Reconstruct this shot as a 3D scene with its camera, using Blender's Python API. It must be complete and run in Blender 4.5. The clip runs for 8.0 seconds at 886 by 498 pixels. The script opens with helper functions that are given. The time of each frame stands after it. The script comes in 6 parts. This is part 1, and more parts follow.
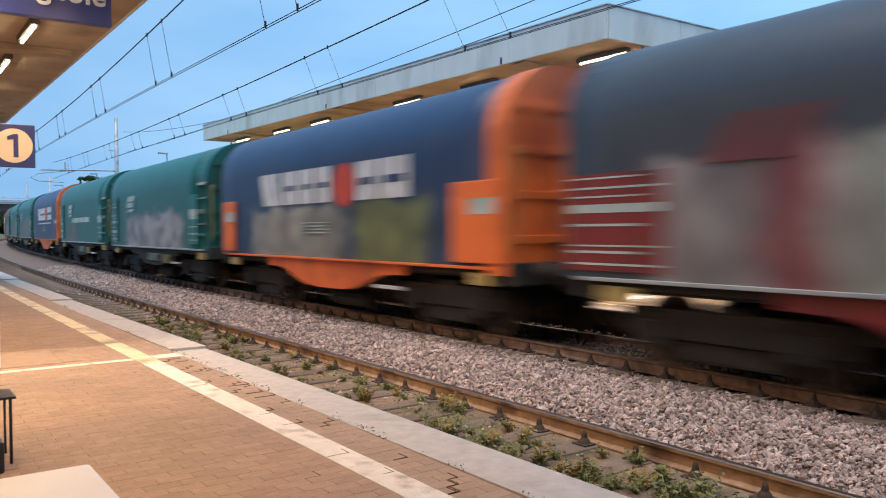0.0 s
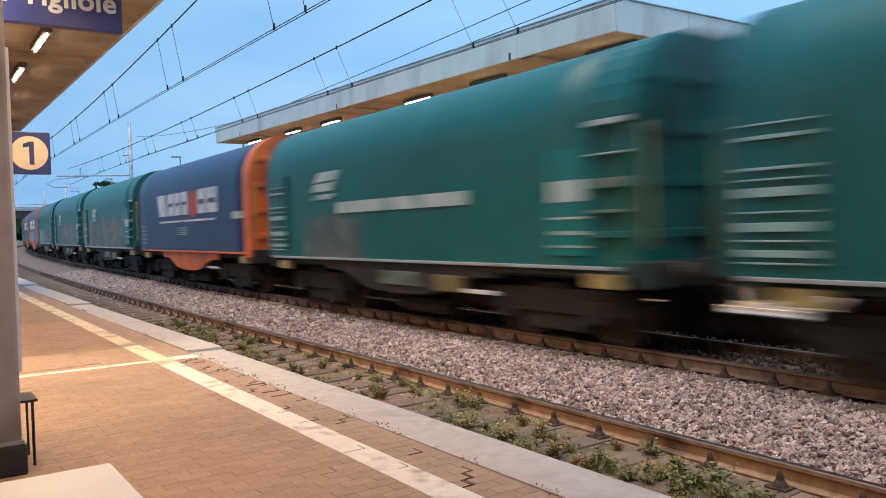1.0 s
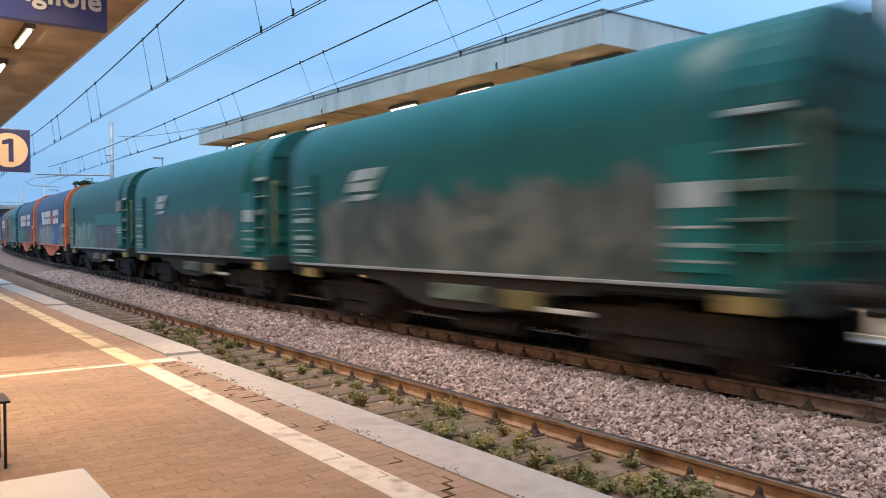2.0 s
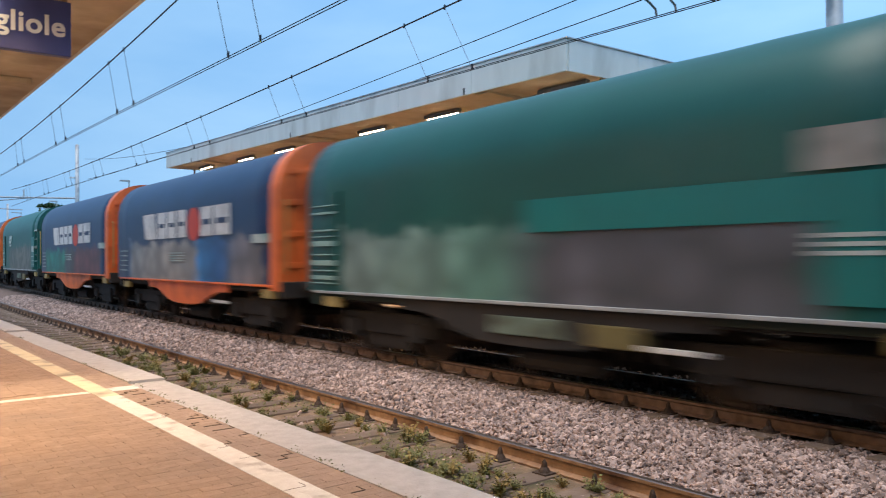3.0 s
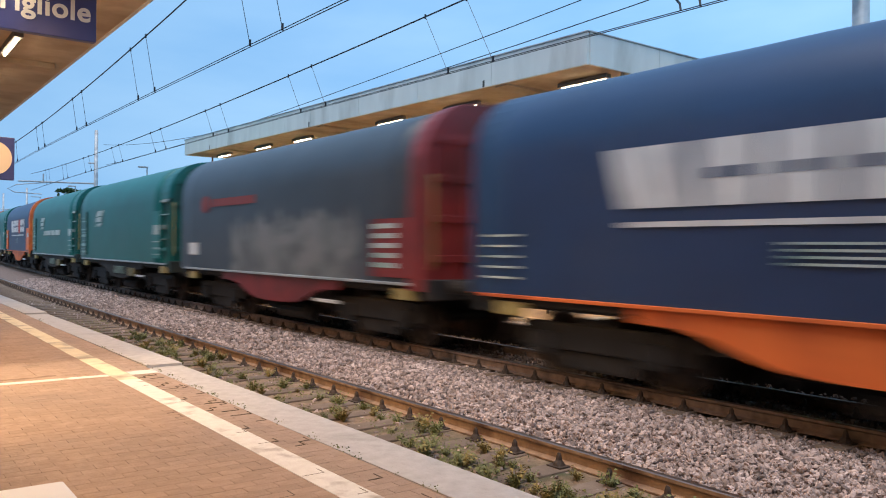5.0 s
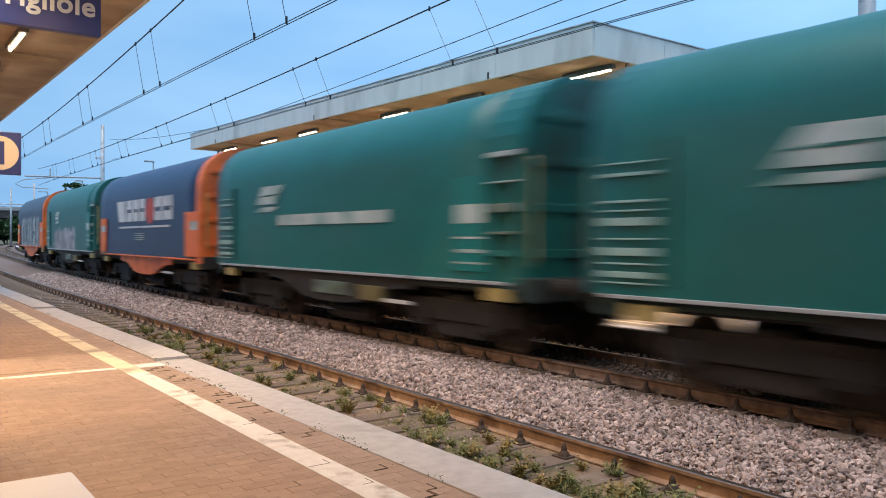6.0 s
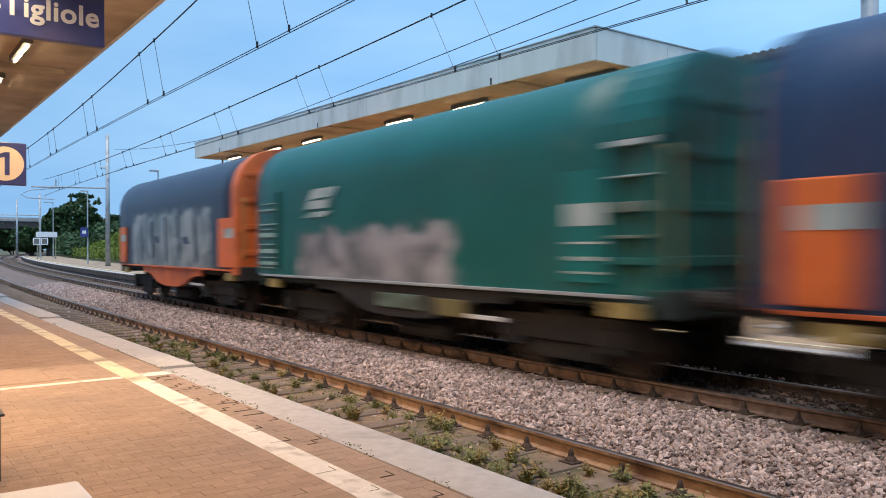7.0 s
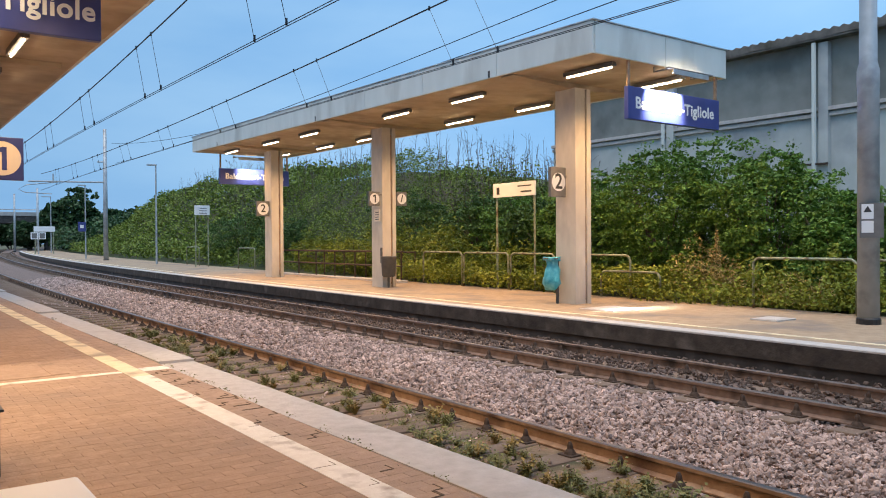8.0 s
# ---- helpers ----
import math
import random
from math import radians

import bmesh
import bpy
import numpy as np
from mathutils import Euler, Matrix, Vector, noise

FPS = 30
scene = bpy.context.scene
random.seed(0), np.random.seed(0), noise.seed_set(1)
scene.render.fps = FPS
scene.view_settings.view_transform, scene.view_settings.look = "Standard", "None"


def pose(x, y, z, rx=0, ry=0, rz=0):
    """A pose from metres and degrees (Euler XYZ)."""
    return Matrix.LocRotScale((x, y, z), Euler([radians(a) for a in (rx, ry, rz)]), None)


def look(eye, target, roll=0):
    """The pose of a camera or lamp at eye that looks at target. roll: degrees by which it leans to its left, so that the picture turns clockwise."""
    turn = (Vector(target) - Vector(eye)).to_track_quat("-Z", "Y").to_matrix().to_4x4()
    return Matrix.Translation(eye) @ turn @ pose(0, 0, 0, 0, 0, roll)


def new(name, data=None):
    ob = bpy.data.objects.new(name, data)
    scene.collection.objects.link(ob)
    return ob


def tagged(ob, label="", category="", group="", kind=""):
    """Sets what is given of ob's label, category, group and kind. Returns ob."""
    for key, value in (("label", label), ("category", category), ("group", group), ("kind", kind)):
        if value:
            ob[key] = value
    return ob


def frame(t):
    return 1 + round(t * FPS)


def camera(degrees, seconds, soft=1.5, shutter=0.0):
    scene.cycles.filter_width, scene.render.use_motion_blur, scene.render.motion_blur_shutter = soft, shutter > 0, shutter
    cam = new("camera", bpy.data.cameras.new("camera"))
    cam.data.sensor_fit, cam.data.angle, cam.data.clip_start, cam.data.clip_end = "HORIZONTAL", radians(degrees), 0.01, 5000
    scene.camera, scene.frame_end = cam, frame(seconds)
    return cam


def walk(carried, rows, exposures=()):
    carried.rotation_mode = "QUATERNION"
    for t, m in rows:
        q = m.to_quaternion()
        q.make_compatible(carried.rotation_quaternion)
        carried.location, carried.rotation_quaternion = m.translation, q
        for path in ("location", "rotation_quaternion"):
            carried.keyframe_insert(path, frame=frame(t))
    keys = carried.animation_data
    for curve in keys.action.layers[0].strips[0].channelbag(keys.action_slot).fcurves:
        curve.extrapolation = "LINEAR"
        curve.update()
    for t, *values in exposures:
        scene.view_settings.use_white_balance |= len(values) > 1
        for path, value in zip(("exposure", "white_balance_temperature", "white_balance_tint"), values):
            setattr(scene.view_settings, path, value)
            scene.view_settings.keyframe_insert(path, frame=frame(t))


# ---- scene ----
# ---------------------------------------------------------------- camera
cam = camera(59.0, 8.0, soft=1.0, shutter=0.6)


def hand_held(dx, dy, dz, yaw, pitch, roll):
    return Matrix.Translation((dx, dy, 1.452 + dz)) @ pose(0, 0, 0, 0, 0, yaw) @ pose(0, 0, 0, 90 + pitch, 0, 0) @ pose(0, 0, 0, 0, 0, roll)


walk(cam, [
    (0.0, hand_held(0.025, 0.076, -0.016, -35.80, -1.40, -0.35)),
    (0.5, hand_held(0.011, 0.036, -0.022, -34.61, -1.63, -0.43)),
    (1.0, hand_held(0.017, 0.021, -0.018, -34.77, -1.60, -1.63)),
    (1.5, hand_held(0.023, 0.070, -0.031, -35.17, -1.42, -0.98)),
    (2.8, hand_held(0.020, 0.010, 0.013, -37.77, 0.10, -0.20)),
    (3.0, hand_held(0.040, -0.003, 0.016, -38.25, 0.56, -0.48)),
    (3.5, hand_held(0.022, 0.008, 0.016, -40.83, 0.32, -1.43)),
    (4.0, hand_held(0.007, 0.009, 0.003, -40.31, 1.19, -0.32)),
    (4.5, hand_held(0.005, 0.024, 0.006, -38.40, 0.73, 0.21)),
    (5.0, hand_held(-0.003, 0.019, 0.005, -37.23, 0.00, 0.70)),
    (6.3, hand_held(-0.003, -0.010, 0.000, -36.70, -0.60, 0.25)),
    (6.5, hand_held(-0.001, -0.008, 0.006, -36.64, -0.27, 0.05)),
    (7.0, hand_held(0.003, -0.005, -0.005, -36.43, -0.09, -0.21)),
    (7.5, hand_held(0.004, -0.011, 0.006, -36.74, -0.28, -0.27)),
    (8.0, hand_held(0.003, -0.001, 0.002, -36.55, -0.59, -0.39)),
], exposures=[(0.0, 0.87), (7.0, 0.87), (7.5, 0.84), (8.0, 0.70)])

# ---------------------------------------------------------------- light
world = bpy.data.worlds.new("dusk_sky")
scene.world = world
world.use_nodes = True
wn, wl = world.node_tree.nodes, world.node_tree.links
wn.clear()
w_out = wn.new("ShaderNodeOutputWorld")
w_bg = wn.new("ShaderNodeBackground")
w_sky = wn.new("ShaderNodeTexSky")
w_sky.sky_type = "NISHITA"
w_sky.sun_disc = False
w_sky.sun_elevation = radians(9)
w_sky.sun_rotation = radians(250)
w_sky.air_density = 1.2
w_sky.dust_density = 0.6
w_sky.ozone_density = 2.5
w_coord = wn.new("ShaderNodeTexCoord")
w_map = wn.new("ShaderNodeMapping")
w_map.inputs["Scale"].default_value = (1.2, 1.2, 4.0)
w_noise = wn.new("ShaderNodeTexNoise")
w_noise.inputs["Scale"].default_value = 1.6
w_noise.inputs["Detail"].default_value = 6
w_ramp = wn.new("ShaderNodeValToRGB")
w_ramp.color_ramp.elements[0].position, w_ramp.color_ramp.elements[1].position = 0.30, 0.75
w_cloud = wn.new("ShaderNodeMix")
w_cloud.data_type = "RGBA"
w_tone = wn.new("ShaderNodeMix")
w_tone.data_type = "RGBA"
w_tone.inputs[6].default_value, w_tone.inputs[7].default_value = (1.95, 4.4, 8.0, 1), (3.8, 6.2, 8.9, 1)
w_amount = wn.new("ShaderNodeMath")
w_amount.operation = "MULTIPLY_ADD"
w_amount.inputs[1].default_value, w_amount.inputs[2].default_value = 0.05, 0.92
wl.new(w_coord.outputs["Generated"], w_map.inputs["Vector"])
wl.new(w_map.outputs["Vector"], w_noise.inputs["Vector"])
wl.new(w_noise.outputs["Fac"], w_ramp.inputs["Fac"])
wl.new(w_ramp.outputs["Color"], w_amount.inputs[0])
wl.new(w_ramp.outputs["Color"], w_tone.inputs[0])
wl.new(w_tone.outputs[2], w_cloud.inputs[7])
wl.new(w_amount.outputs["Value"], w_cloud.inputs[0])
wl.new(w_sky.outputs["Color"], w_cloud.inputs[6])
# the sky is a little darker towards the far end of the line
w_way = wn.new("ShaderNodeVectorMath")
w_way.operation = "DOT_PRODUCT"
w_way.inputs[1].default_value = (0.13, -0.22, 0.0)
w_even = wn.new("ShaderNodeMath")
w_even.operation = "ADD"
w_even.inputs[1].default_value = 1.0
w_scale = wn.new("ShaderNodeVectorMath")
w_scale.operation = "SCALE"
wl.new(w_coord.outputs["Generated"], w_way.inputs[0])
wl.new(w_way.outputs["Value"], w_even.inputs[0])
wl.new(w_cloud.outputs[2], w_scale.inputs[0])
wl.new(w_even.outputs["Value"], w_scale.inputs["Scale"])
wl.new(w_scale.outputs["Vector"], w_bg.inputs["Color"])
w_bg.inputs["Strength"].default_value = 0.078
wl.new(w_bg.outputs["Background"], w_out.inputs["Surface"])

sun_data = bpy.data.lights.new("sun", "SUN")
sun_data.energy, sun_data.angle, sun_data.color = 1.75, radians(50), (1.0, 0.88, 0.78)
sun = new("sun", sun_data)
sun.matrix_world = look((0, 0, 60), (15, 8, 0))


# ---------------------------------------------------------------- the line of the railway
GRADE = 0.0041
RADIUS, BEND = 800.0, 15.0


def level(s):
    return GRADE * max(-150.0, min(s, 150.0))


def turn_at(s):
    return max(0.0, s - BEND) / RADIUS


def on_line(lat, s, z=0.0):
    """World place of a point lat metres to the side of the base line at distance s along it."""
    a = turn_at(s)
    if a <= 0:
        return Vector((lat, s, z + level(s)))
    return Vector((RADIUS * (1 - math.cos(a)) + lat * math.cos(a), BEND + RADIUS * math.sin(a) - lat * math.sin(a), z + level(s)))


def line_pose(lat, s, z=0.0):
    return Matrix.Translation(on_line(lat, s, z)) @ pose(0, 0, 0, 0, 0, -math.degrees(turn_at(s)))


TRACK_1 = 4.602          # centre of the nearer track
TRACK_2 = 8.392
RAIL_1 = -0.392          # top of its rails
RAIL_2 = -0.21
EDGE_1 = 3.208           # edges of the platforms
EDGE_2 = 10.06
DECK_2 = 0.03


# ---------------------------------------------------------------- materials
def material(name, colors, scale=8.0, rough=0.8, metal=0.0, bump=0.15, bump_scale=None, stain=None, stain_scale=0.9,
             vary=0.0, island=0.0, detail=6.0, spec=0.5, stretch=(1, 1, 1), stain_low=0.5, stain_high=0.68):
    """Two-scale procedural surface: grain between two colours, stains over it, fine relief."""
    m = bpy.data.materials.new(name)
    m.use_nodes = True
    n, l = m.node_tree.nodes, m.node_tree.links
    b = n["Principled BSDF"]
    b.inputs["Roughness"].default_value, b.inputs["Metallic"].default_value = rough, metal
    b.inputs["Specular IOR Level"].default_value = spec
    tc = n.new("ShaderNodeTexCoord")
    mp = n.new("ShaderNodeMapping")
    mp.inputs["Scale"].default_value = stretch
    l.new(tc.outputs["Object"], mp.inputs["Vector"])
    g = n.new("ShaderNodeTexNoise")
    g.inputs["Scale"].default_value, g.inputs["Detail"].default_value = scale, detail
    l.new(mp.outputs["Vector"], g.inputs["Vector"])
    r = n.new("ShaderNodeValToRGB")
    r.color_ramp.elements[0].position, r.color_ramp.elements[1].position = 0.3, 0.7
    r.color_ramp.elements[0].color, r.color_ramp.elements[1].color = (*colors[0], 1), (*colors[1], 1)
    l.new(g.outputs["Fac"], r.inputs["Fac"])
    out = r.outputs["Color"]
    if stain:
        s = n.new("ShaderNodeTexNoise")
        s.inputs["Scale"].default_value, s.inputs["Detail"].default_value = stain_scale, 8
        l.new(mp.outputs["Vector"], s.inputs["Vector"])
        sr = n.new("ShaderNodeValToRGB")
        sr.color_ramp.elements[0].position, sr.color_ramp.elements[1].position = stain_low, stain_high
        l.new(s.outputs["Fac"], sr.inputs["Fac"])
        mx = n.new("ShaderNodeMix")
        mx.data_type = "RGBA"
        mx.inputs[7].default_value = (*stain, 1)
        l.new(sr.outputs["Color"], mx.inputs[0])
        l.new(out, mx.inputs[6])
        out = mx.outputs[2]
    if vary or island:
        h = n.new("ShaderNodeHueSaturation")
        src = n.new("ShaderNodeNewGeometry").outputs["Random Per Island"] if island else n.new("ShaderNodeObjectInfo").outputs["Random"]
        k = n.new("ShaderNodeMapRange")
        amount = island or vary
        k.inputs["To Min"].default_value, k.inputs["To Max"].default_value = 1 - amount, 1 + amount
        l.new(src, k.inputs["Value"])
        l.new(k.outputs["Result"], h.inputs["Value"])
        l.new(out, h.inputs["Color"])
        out = h.outputs["Color"]
    l.new(out, b.inputs["Base Color"])
    if bump:
        t = n.new("ShaderNodeTexNoise")
        t.inputs["Scale"].default_value, t.inputs["Detail"].default_value = bump_scale or scale * 4, 5
        l.new(mp.outputs["Vector"], t.inputs["Vector"])
        u = n.new("ShaderNodeBump")
        u.inputs["Strength"].default_value, u.inputs["Distance"].default_value = bump, 0.02
        l.new(t.outputs["Fac"], u.inputs["Height"])
        l.new(u.outputs["Normal"], b.inputs["Normal"])
    return m


def glowing(name, color, strength):
    m = bpy.data.materials.new(name)
    m.use_nodes = True
    b = m.node_tree.nodes["Principled BSDF"]
    b.inputs["Base Color"].default_value = (0.8, 0.8, 0.8, 1)
    b.inputs["Emission Color"].default_value = (*color, 1)
    b.inputs["Emission Strength"].default_value = strength
    return m


M_PAVER = material("paver", ((0.33, 0.23, 0.168), (0.405, 0.29, 0.216)), 14, 0.85, bump=0.35, vary=0.08, stain=(0.30, 0.22, 0.175), stain_scale=0.7)
M_PAVERS = material("paver_field", ((0.33, 0.23, 0.168), (0.405, 0.29, 0.216)), 14, 0.85, bump=0.35, island=0.08, stain=(0.30, 0.22, 0.175), stain_scale=0.7)
M_JOINT = material("joint_sand", ((0.28, 0.20, 0.148), (0.35, 0.256, 0.195)), 30, 0.95, bump=0.4, stain=(0.20, 0.15, 0.12), stain_scale=2)
M_JOINT_DARK = material("joint_moss", ((0.10, 0.07, 0.046), (0.19, 0.14, 0.10)), 20, 0.95, bump=0.4)
M_KERB = material("kerb_stone", ((0.42, 0.395, 0.375), (0.52, 0.495, 0.475)), 9, 0.8, bump=0.25, stain=(0.30, 0.275, 0.25), stain_scale=1.6, stain_low=0.56, stain_high=0.8)
M_DECK2 = material("platform_asphalt", ((0.29, 0.21, 0.135), (0.39, 0.295, 0.20)), 6, 0.9, bump=0.3, stain=(0.2, 0.165, 0.14), stain_scale=0.8)
M_LINE = material("line_paint", ((0.70, 0.66, 0.60), (0.80, 0.77, 0.71)), 12, 0.75, bump=0.3, stain=(0.36, 0.30, 0.25), stain_scale=4, stain_low=0.55, stain_high=0.72)
M_YELLOW = material("yellow_line_paint", ((0.68, 0.58, 0.38), (0.78, 0.69, 0.50)), 12, 0.75, bump=0.2, stain=(0.36, 0.30, 0.22), stain_scale=3)
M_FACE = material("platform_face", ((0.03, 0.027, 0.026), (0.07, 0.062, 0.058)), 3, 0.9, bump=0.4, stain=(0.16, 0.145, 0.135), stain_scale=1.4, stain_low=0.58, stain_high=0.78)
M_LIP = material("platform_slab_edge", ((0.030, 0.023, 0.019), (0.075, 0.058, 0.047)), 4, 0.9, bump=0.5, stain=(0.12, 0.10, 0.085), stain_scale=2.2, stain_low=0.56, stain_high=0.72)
M_BALLAST = material("ballast_stone", ((0.225, 0.167, 0.15), (0.46, 0.358, 0.325)), 5, 0.85, bump=0.25, bump_scale=60, island=0.5)
# Brown grime, darkened further to hold the shade beneath the passing wagons.
M_GRIMY_SHADED = material("shaded_grimy_ballast", ((0.055, 0.039, 0.033), (0.135, 0.10, 0.085)), 5, 0.9, bump=0.25, bump_scale=60, island=0.4)
M_BED = material("ballast_bed", ((0.09, 0.066, 0.055), (0.24, 0.175, 0.152)), 22, 0.95, bump=1.0, bump_scale=26, detail=3)
M_DIRT = material("track_dirt", ((0.17, 0.11, 0.07), (0.29, 0.20, 0.135)), 10, 0.95, bump=0.7, bump_scale=30, stain=(0.075, 0.07, 0.035), stain_scale=1.5)
M_SLEEPER = material("sleeper_concrete", ((0.14, 0.10, 0.075), (0.22, 0.162, 0.125)), 8, 0.9, bump=0.3, stain=(0.13, 0.09, 0.065), stain_scale=2, vary=0.12)
M_RUST = material("rail_rust", ((0.26, 0.16, 0.097), (0.41, 0.27, 0.175)), 10, 0.7, 0.2, bump=0.15, stain=(0.10, 0.05, 0.035), stain_scale=2)
M_RUST_DARK = material("rail_brown", ((0.17, 0.11, 0.083), (0.275, 0.19, 0.15)), 10, 0.7, 0.2, bump=0.15, stain=(0.04, 0.03, 0.025), stain_scale=2)
M_RAILHEAD = material("rail_head", ((0.16, 0.12, 0.10), (0.26, 0.205, 0.18)), 6, 0.38, 0.85, bump=0.05, stretch=(1, 0.05, 1))
M_CLIP = material("rail_clip_iron", ((0.045, 0.03, 0.022), (0.09, 0.06, 0.045)), 20, 0.75, 0.3, bump=0.2)
M_CONCRETE = material("painted_concrete", ((0.55, 0.50, 0.42), (0.65, 0.595, 0.51)), 4, 0.8, bump=0.15, stain=(0.40, 0.37, 0.33), stain_scale=1.3, stretch=(1, 1, 0.4))
M_SOFFIT = material("soffit_paint", ((0.40, 0.32, 0.22), (0.50, 0.41, 0.30)), 3, 0.85, bump=0.1, stain=(0.30, 0.235, 0.165), stain_scale=0.9)
M_FASCIA = material("fascia_panel", ((0.58, 0.61, 0.58), (0.66, 0.69, 0.66)), 2, 0.55, 0.0, bump=0.05, stain=(0.46, 0.48, 0.45), stain_scale=1.2, stretch=(1, 1, 0.3))
M_PILLAR = material("pillar_grey", ((0.29, 0.285, 0.29), (0.37, 0.36, 0.365)), 5, 0.7, bump=0.1, stain=(0.15, 0.145, 0.14), stain_scale=1.5)
M_BLACK = material("black_rubber", ((0.012, 0.012, 0.013), (0.025, 0.025, 0.026)), 10, 0.5, bump=0.1)
M_WHITE = material("white_laminate", ((0.76, 0.80, 0.86), (0.80, 0.84, 0.90)), 5, 0.4, bump=0.03)
M_SIGN_BLUE = material("sign_blue", ((0.035, 0.05, 0.20), (0.05, 0.065, 0.24)), 3, 0.35, bump=0.0, stain=(0.05, 0.065, 0.25), stain_scale=2)
M_SIGN_WHITE = material("sign_white", ((0.76, 0.76, 0.76), (0.82, 0.82, 0.82)), 3, 0.4, bump=0.0)
M_SIGN_CREAM = material("sign_cream", ((0.78, 0.68, 0.54), (0.82, 0.73, 0.60)), 3, 0.45, bump=0.0)
M_SIGN_BACK = material("sign_frame_grey", ((0.16, 0.15, 0.14), (0.22, 0.21, 0.2)), 6, 0.6, 0.3, bump=0.05)
M_INK = material("sign_ink", ((0.03, 0.03, 0.03), (0.05, 0.05, 0.05)), 6, 0.6, bump=0)
M_STEEL = material("galvanised_steel", ((0.34, 0.37, 0.39), (0.44, 0.47, 0.49)), 5, 0.5, 0.25, bump=0.06, stain=(0.24, 0.25, 0.27), stain_scale=2)
M_WIRE = material("contact_wire", ((0.02, 0.022, 0.025), (0.035, 0.036, 0.04)), 5, 0.5, 0.5, bump=0)
M_RAILING = material("railing_paint", ((0.22, 0.25, 0.16), (0.32, 0.34, 0.24)), 8, 0.6, 0.2, bump=0.1, stain=(0.14, 0.09, 0.05), stain_scale=5)
M_BIN = material("bin_grey", ((0.09, 0.09, 0.085), (0.13, 0.13, 0.12)), 8, 0.6, 0.2, bump=0.1)
# The paler mottling puts the highlights of crumpled plastic into the bag's colour.
M_BAG = material("blue_plastic_bag", ((0.02, 0.30, 0.42), (0.16, 0.56, 0.66)), 9, 0.3, bump=0.6, bump_scale=16)
M_WALL_UP = material("hall_cladding", ((0.19, 0.20, 0.185), (0.24, 0.25, 0.235)), 2, 0.7, bump=0.1, stain=(0.13, 0.135, 0.125), stain_scale=0.6)
M_WALL_LOW = material("hall_plaster", ((0.43, 0.46, 0.455), (0.51, 0.54, 0.53)), 1.5, 0.85, bump=0.1, stain=(0.28, 0.29, 0.31), stain_scale=0.5)
M_ROOF = material("fibre_cement_roof", ((0.11, 0.10, 0.09), (0.18, 0.165, 0.15)), 4, 0.9, bump=0.3, stain=(0.07, 0.065, 0.05), stain_scale=1.5)
M_GRASS = material("verge_soil", ((0.055, 0.06, 0.025), (0.11, 0.105, 0.05)), 1.2, 0.95, bump=0.6, bump_scale=8, stain=(0.10, 0.08, 0.05), stain_scale=0.25)
M_BANK = material("overgrown_bank", ((0.022, 0.034, 0.010), (0.05, 0.07, 0.02)), 2.5, 0.95, bump=0.6, bump_scale=8, stain=(0.07, 0.06, 0.035), stain_scale=0.4)
M_BARK = material("bark", ((0.06, 0.045, 0.033), (0.12, 0.095, 0.07)), 12, 0.9, bump=0.5)
M_DISTANT = material("distant_building", ((0.30, 0.29, 0.28), (0.38, 0.37, 0.36)), 1, 0.85, bump=0.05)
M_TUBE = glowing("lit_tube", (1.0, 0.76, 0.50), 18.0)


def leaf_material(name, dark, light):
    m = material(name, (dark, light), 0.8, 0.55, bump=0.0, island=0.35, detail=3)
    b = m.node_tree.nodes["Principled BSDF"]
    b.inputs["Specular IOR Level"].default_value = 0.3
    return m


M_LEAF = leaf_material("broad_leaf", (0.052, 0.122, 0.016), (0.135, 0.245, 0.036))
# Leaf green lightened and yellowed; the canopy lamplight is painted into it.
M_LEAF_LAMPLIT = leaf_material("lamplit_leaf", (0.11, 0.15, 0.013), (0.25, 0.285, 0.034))
M_LEAF_HILL = leaf_material("scrub_leaf", (0.085, 0.13, 0.016), (0.165, 0.22, 0.032))
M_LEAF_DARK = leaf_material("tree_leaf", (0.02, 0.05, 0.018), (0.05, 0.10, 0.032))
# Darker copy of the bush green, with the shade among the bushes painted in.
M_LEAF_SHADE = leaf_material("shaded_bank_leaf", (0.03, 0.072, 0.014), (0.075, 0.14, 0.03))
M_WEED = leaf_material("weed_leaf", (0.12, 0.128, 0.045), (0.245, 0.245, 0.095))
M_DRY = leaf_material("dry_stalk", (0.20, 0.15, 0.05), (0.36, 0.28, 0.10))


# ---------------------------------------------------------------- mesh helpers
def mesh_object(name, bm, mat, parent=None, smooth=False):
    me = bpy.data.meshes.new(name)
    bm.normal_update()
    bm.to_mesh(me)
    bm.free()
    for one in (mat if isinstance(mat, (list, tuple)) else [mat]):
        me.materials.append(one)
    if smooth:
        for p in me.polygons:
            p.use_smooth = True
    ob = new(name, me)
    ob.parent = parent
    return ob


def part(name, bm, mat, parent, label="", smooth=False):
    ob = mesh_object(name, bm, mat, parent, smooth)
    return tagged(ob, label)


def share(name, ob, parent, m):
    """Another object on the mesh of ob."""
    o = new(name, ob.data)
    o.parent = parent
    o.matrix_basis = m
    return o


def empty(name, m=None):
    e = new(name)
    e.empty_display_size = 0.2
    if m is not None:
        e.matrix_world = m
    return e


def box(bm, x0, x1, y0, y1, z0, z1, bevel=0.0, m=None):
    """A box between the given bounds, its edges rounded, into bm."""
    t = bmesh.new()
    bmesh.ops.create_cube(t, size=1, matrix=Matrix.Translation(((x0 + x1) / 2, (y0 + y1) / 2, (z0 + z1) / 2)) @ Matrix.Diagonal((abs(x1 - x0), abs(y1 - y0), abs(z1 - z0), 1)))
    if bevel:
        bmesh.ops.bevel(t, geom=t.edges[:], offset=bevel, segments=2, affect="EDGES", profile=0.6)
    merge(bm, t, m)


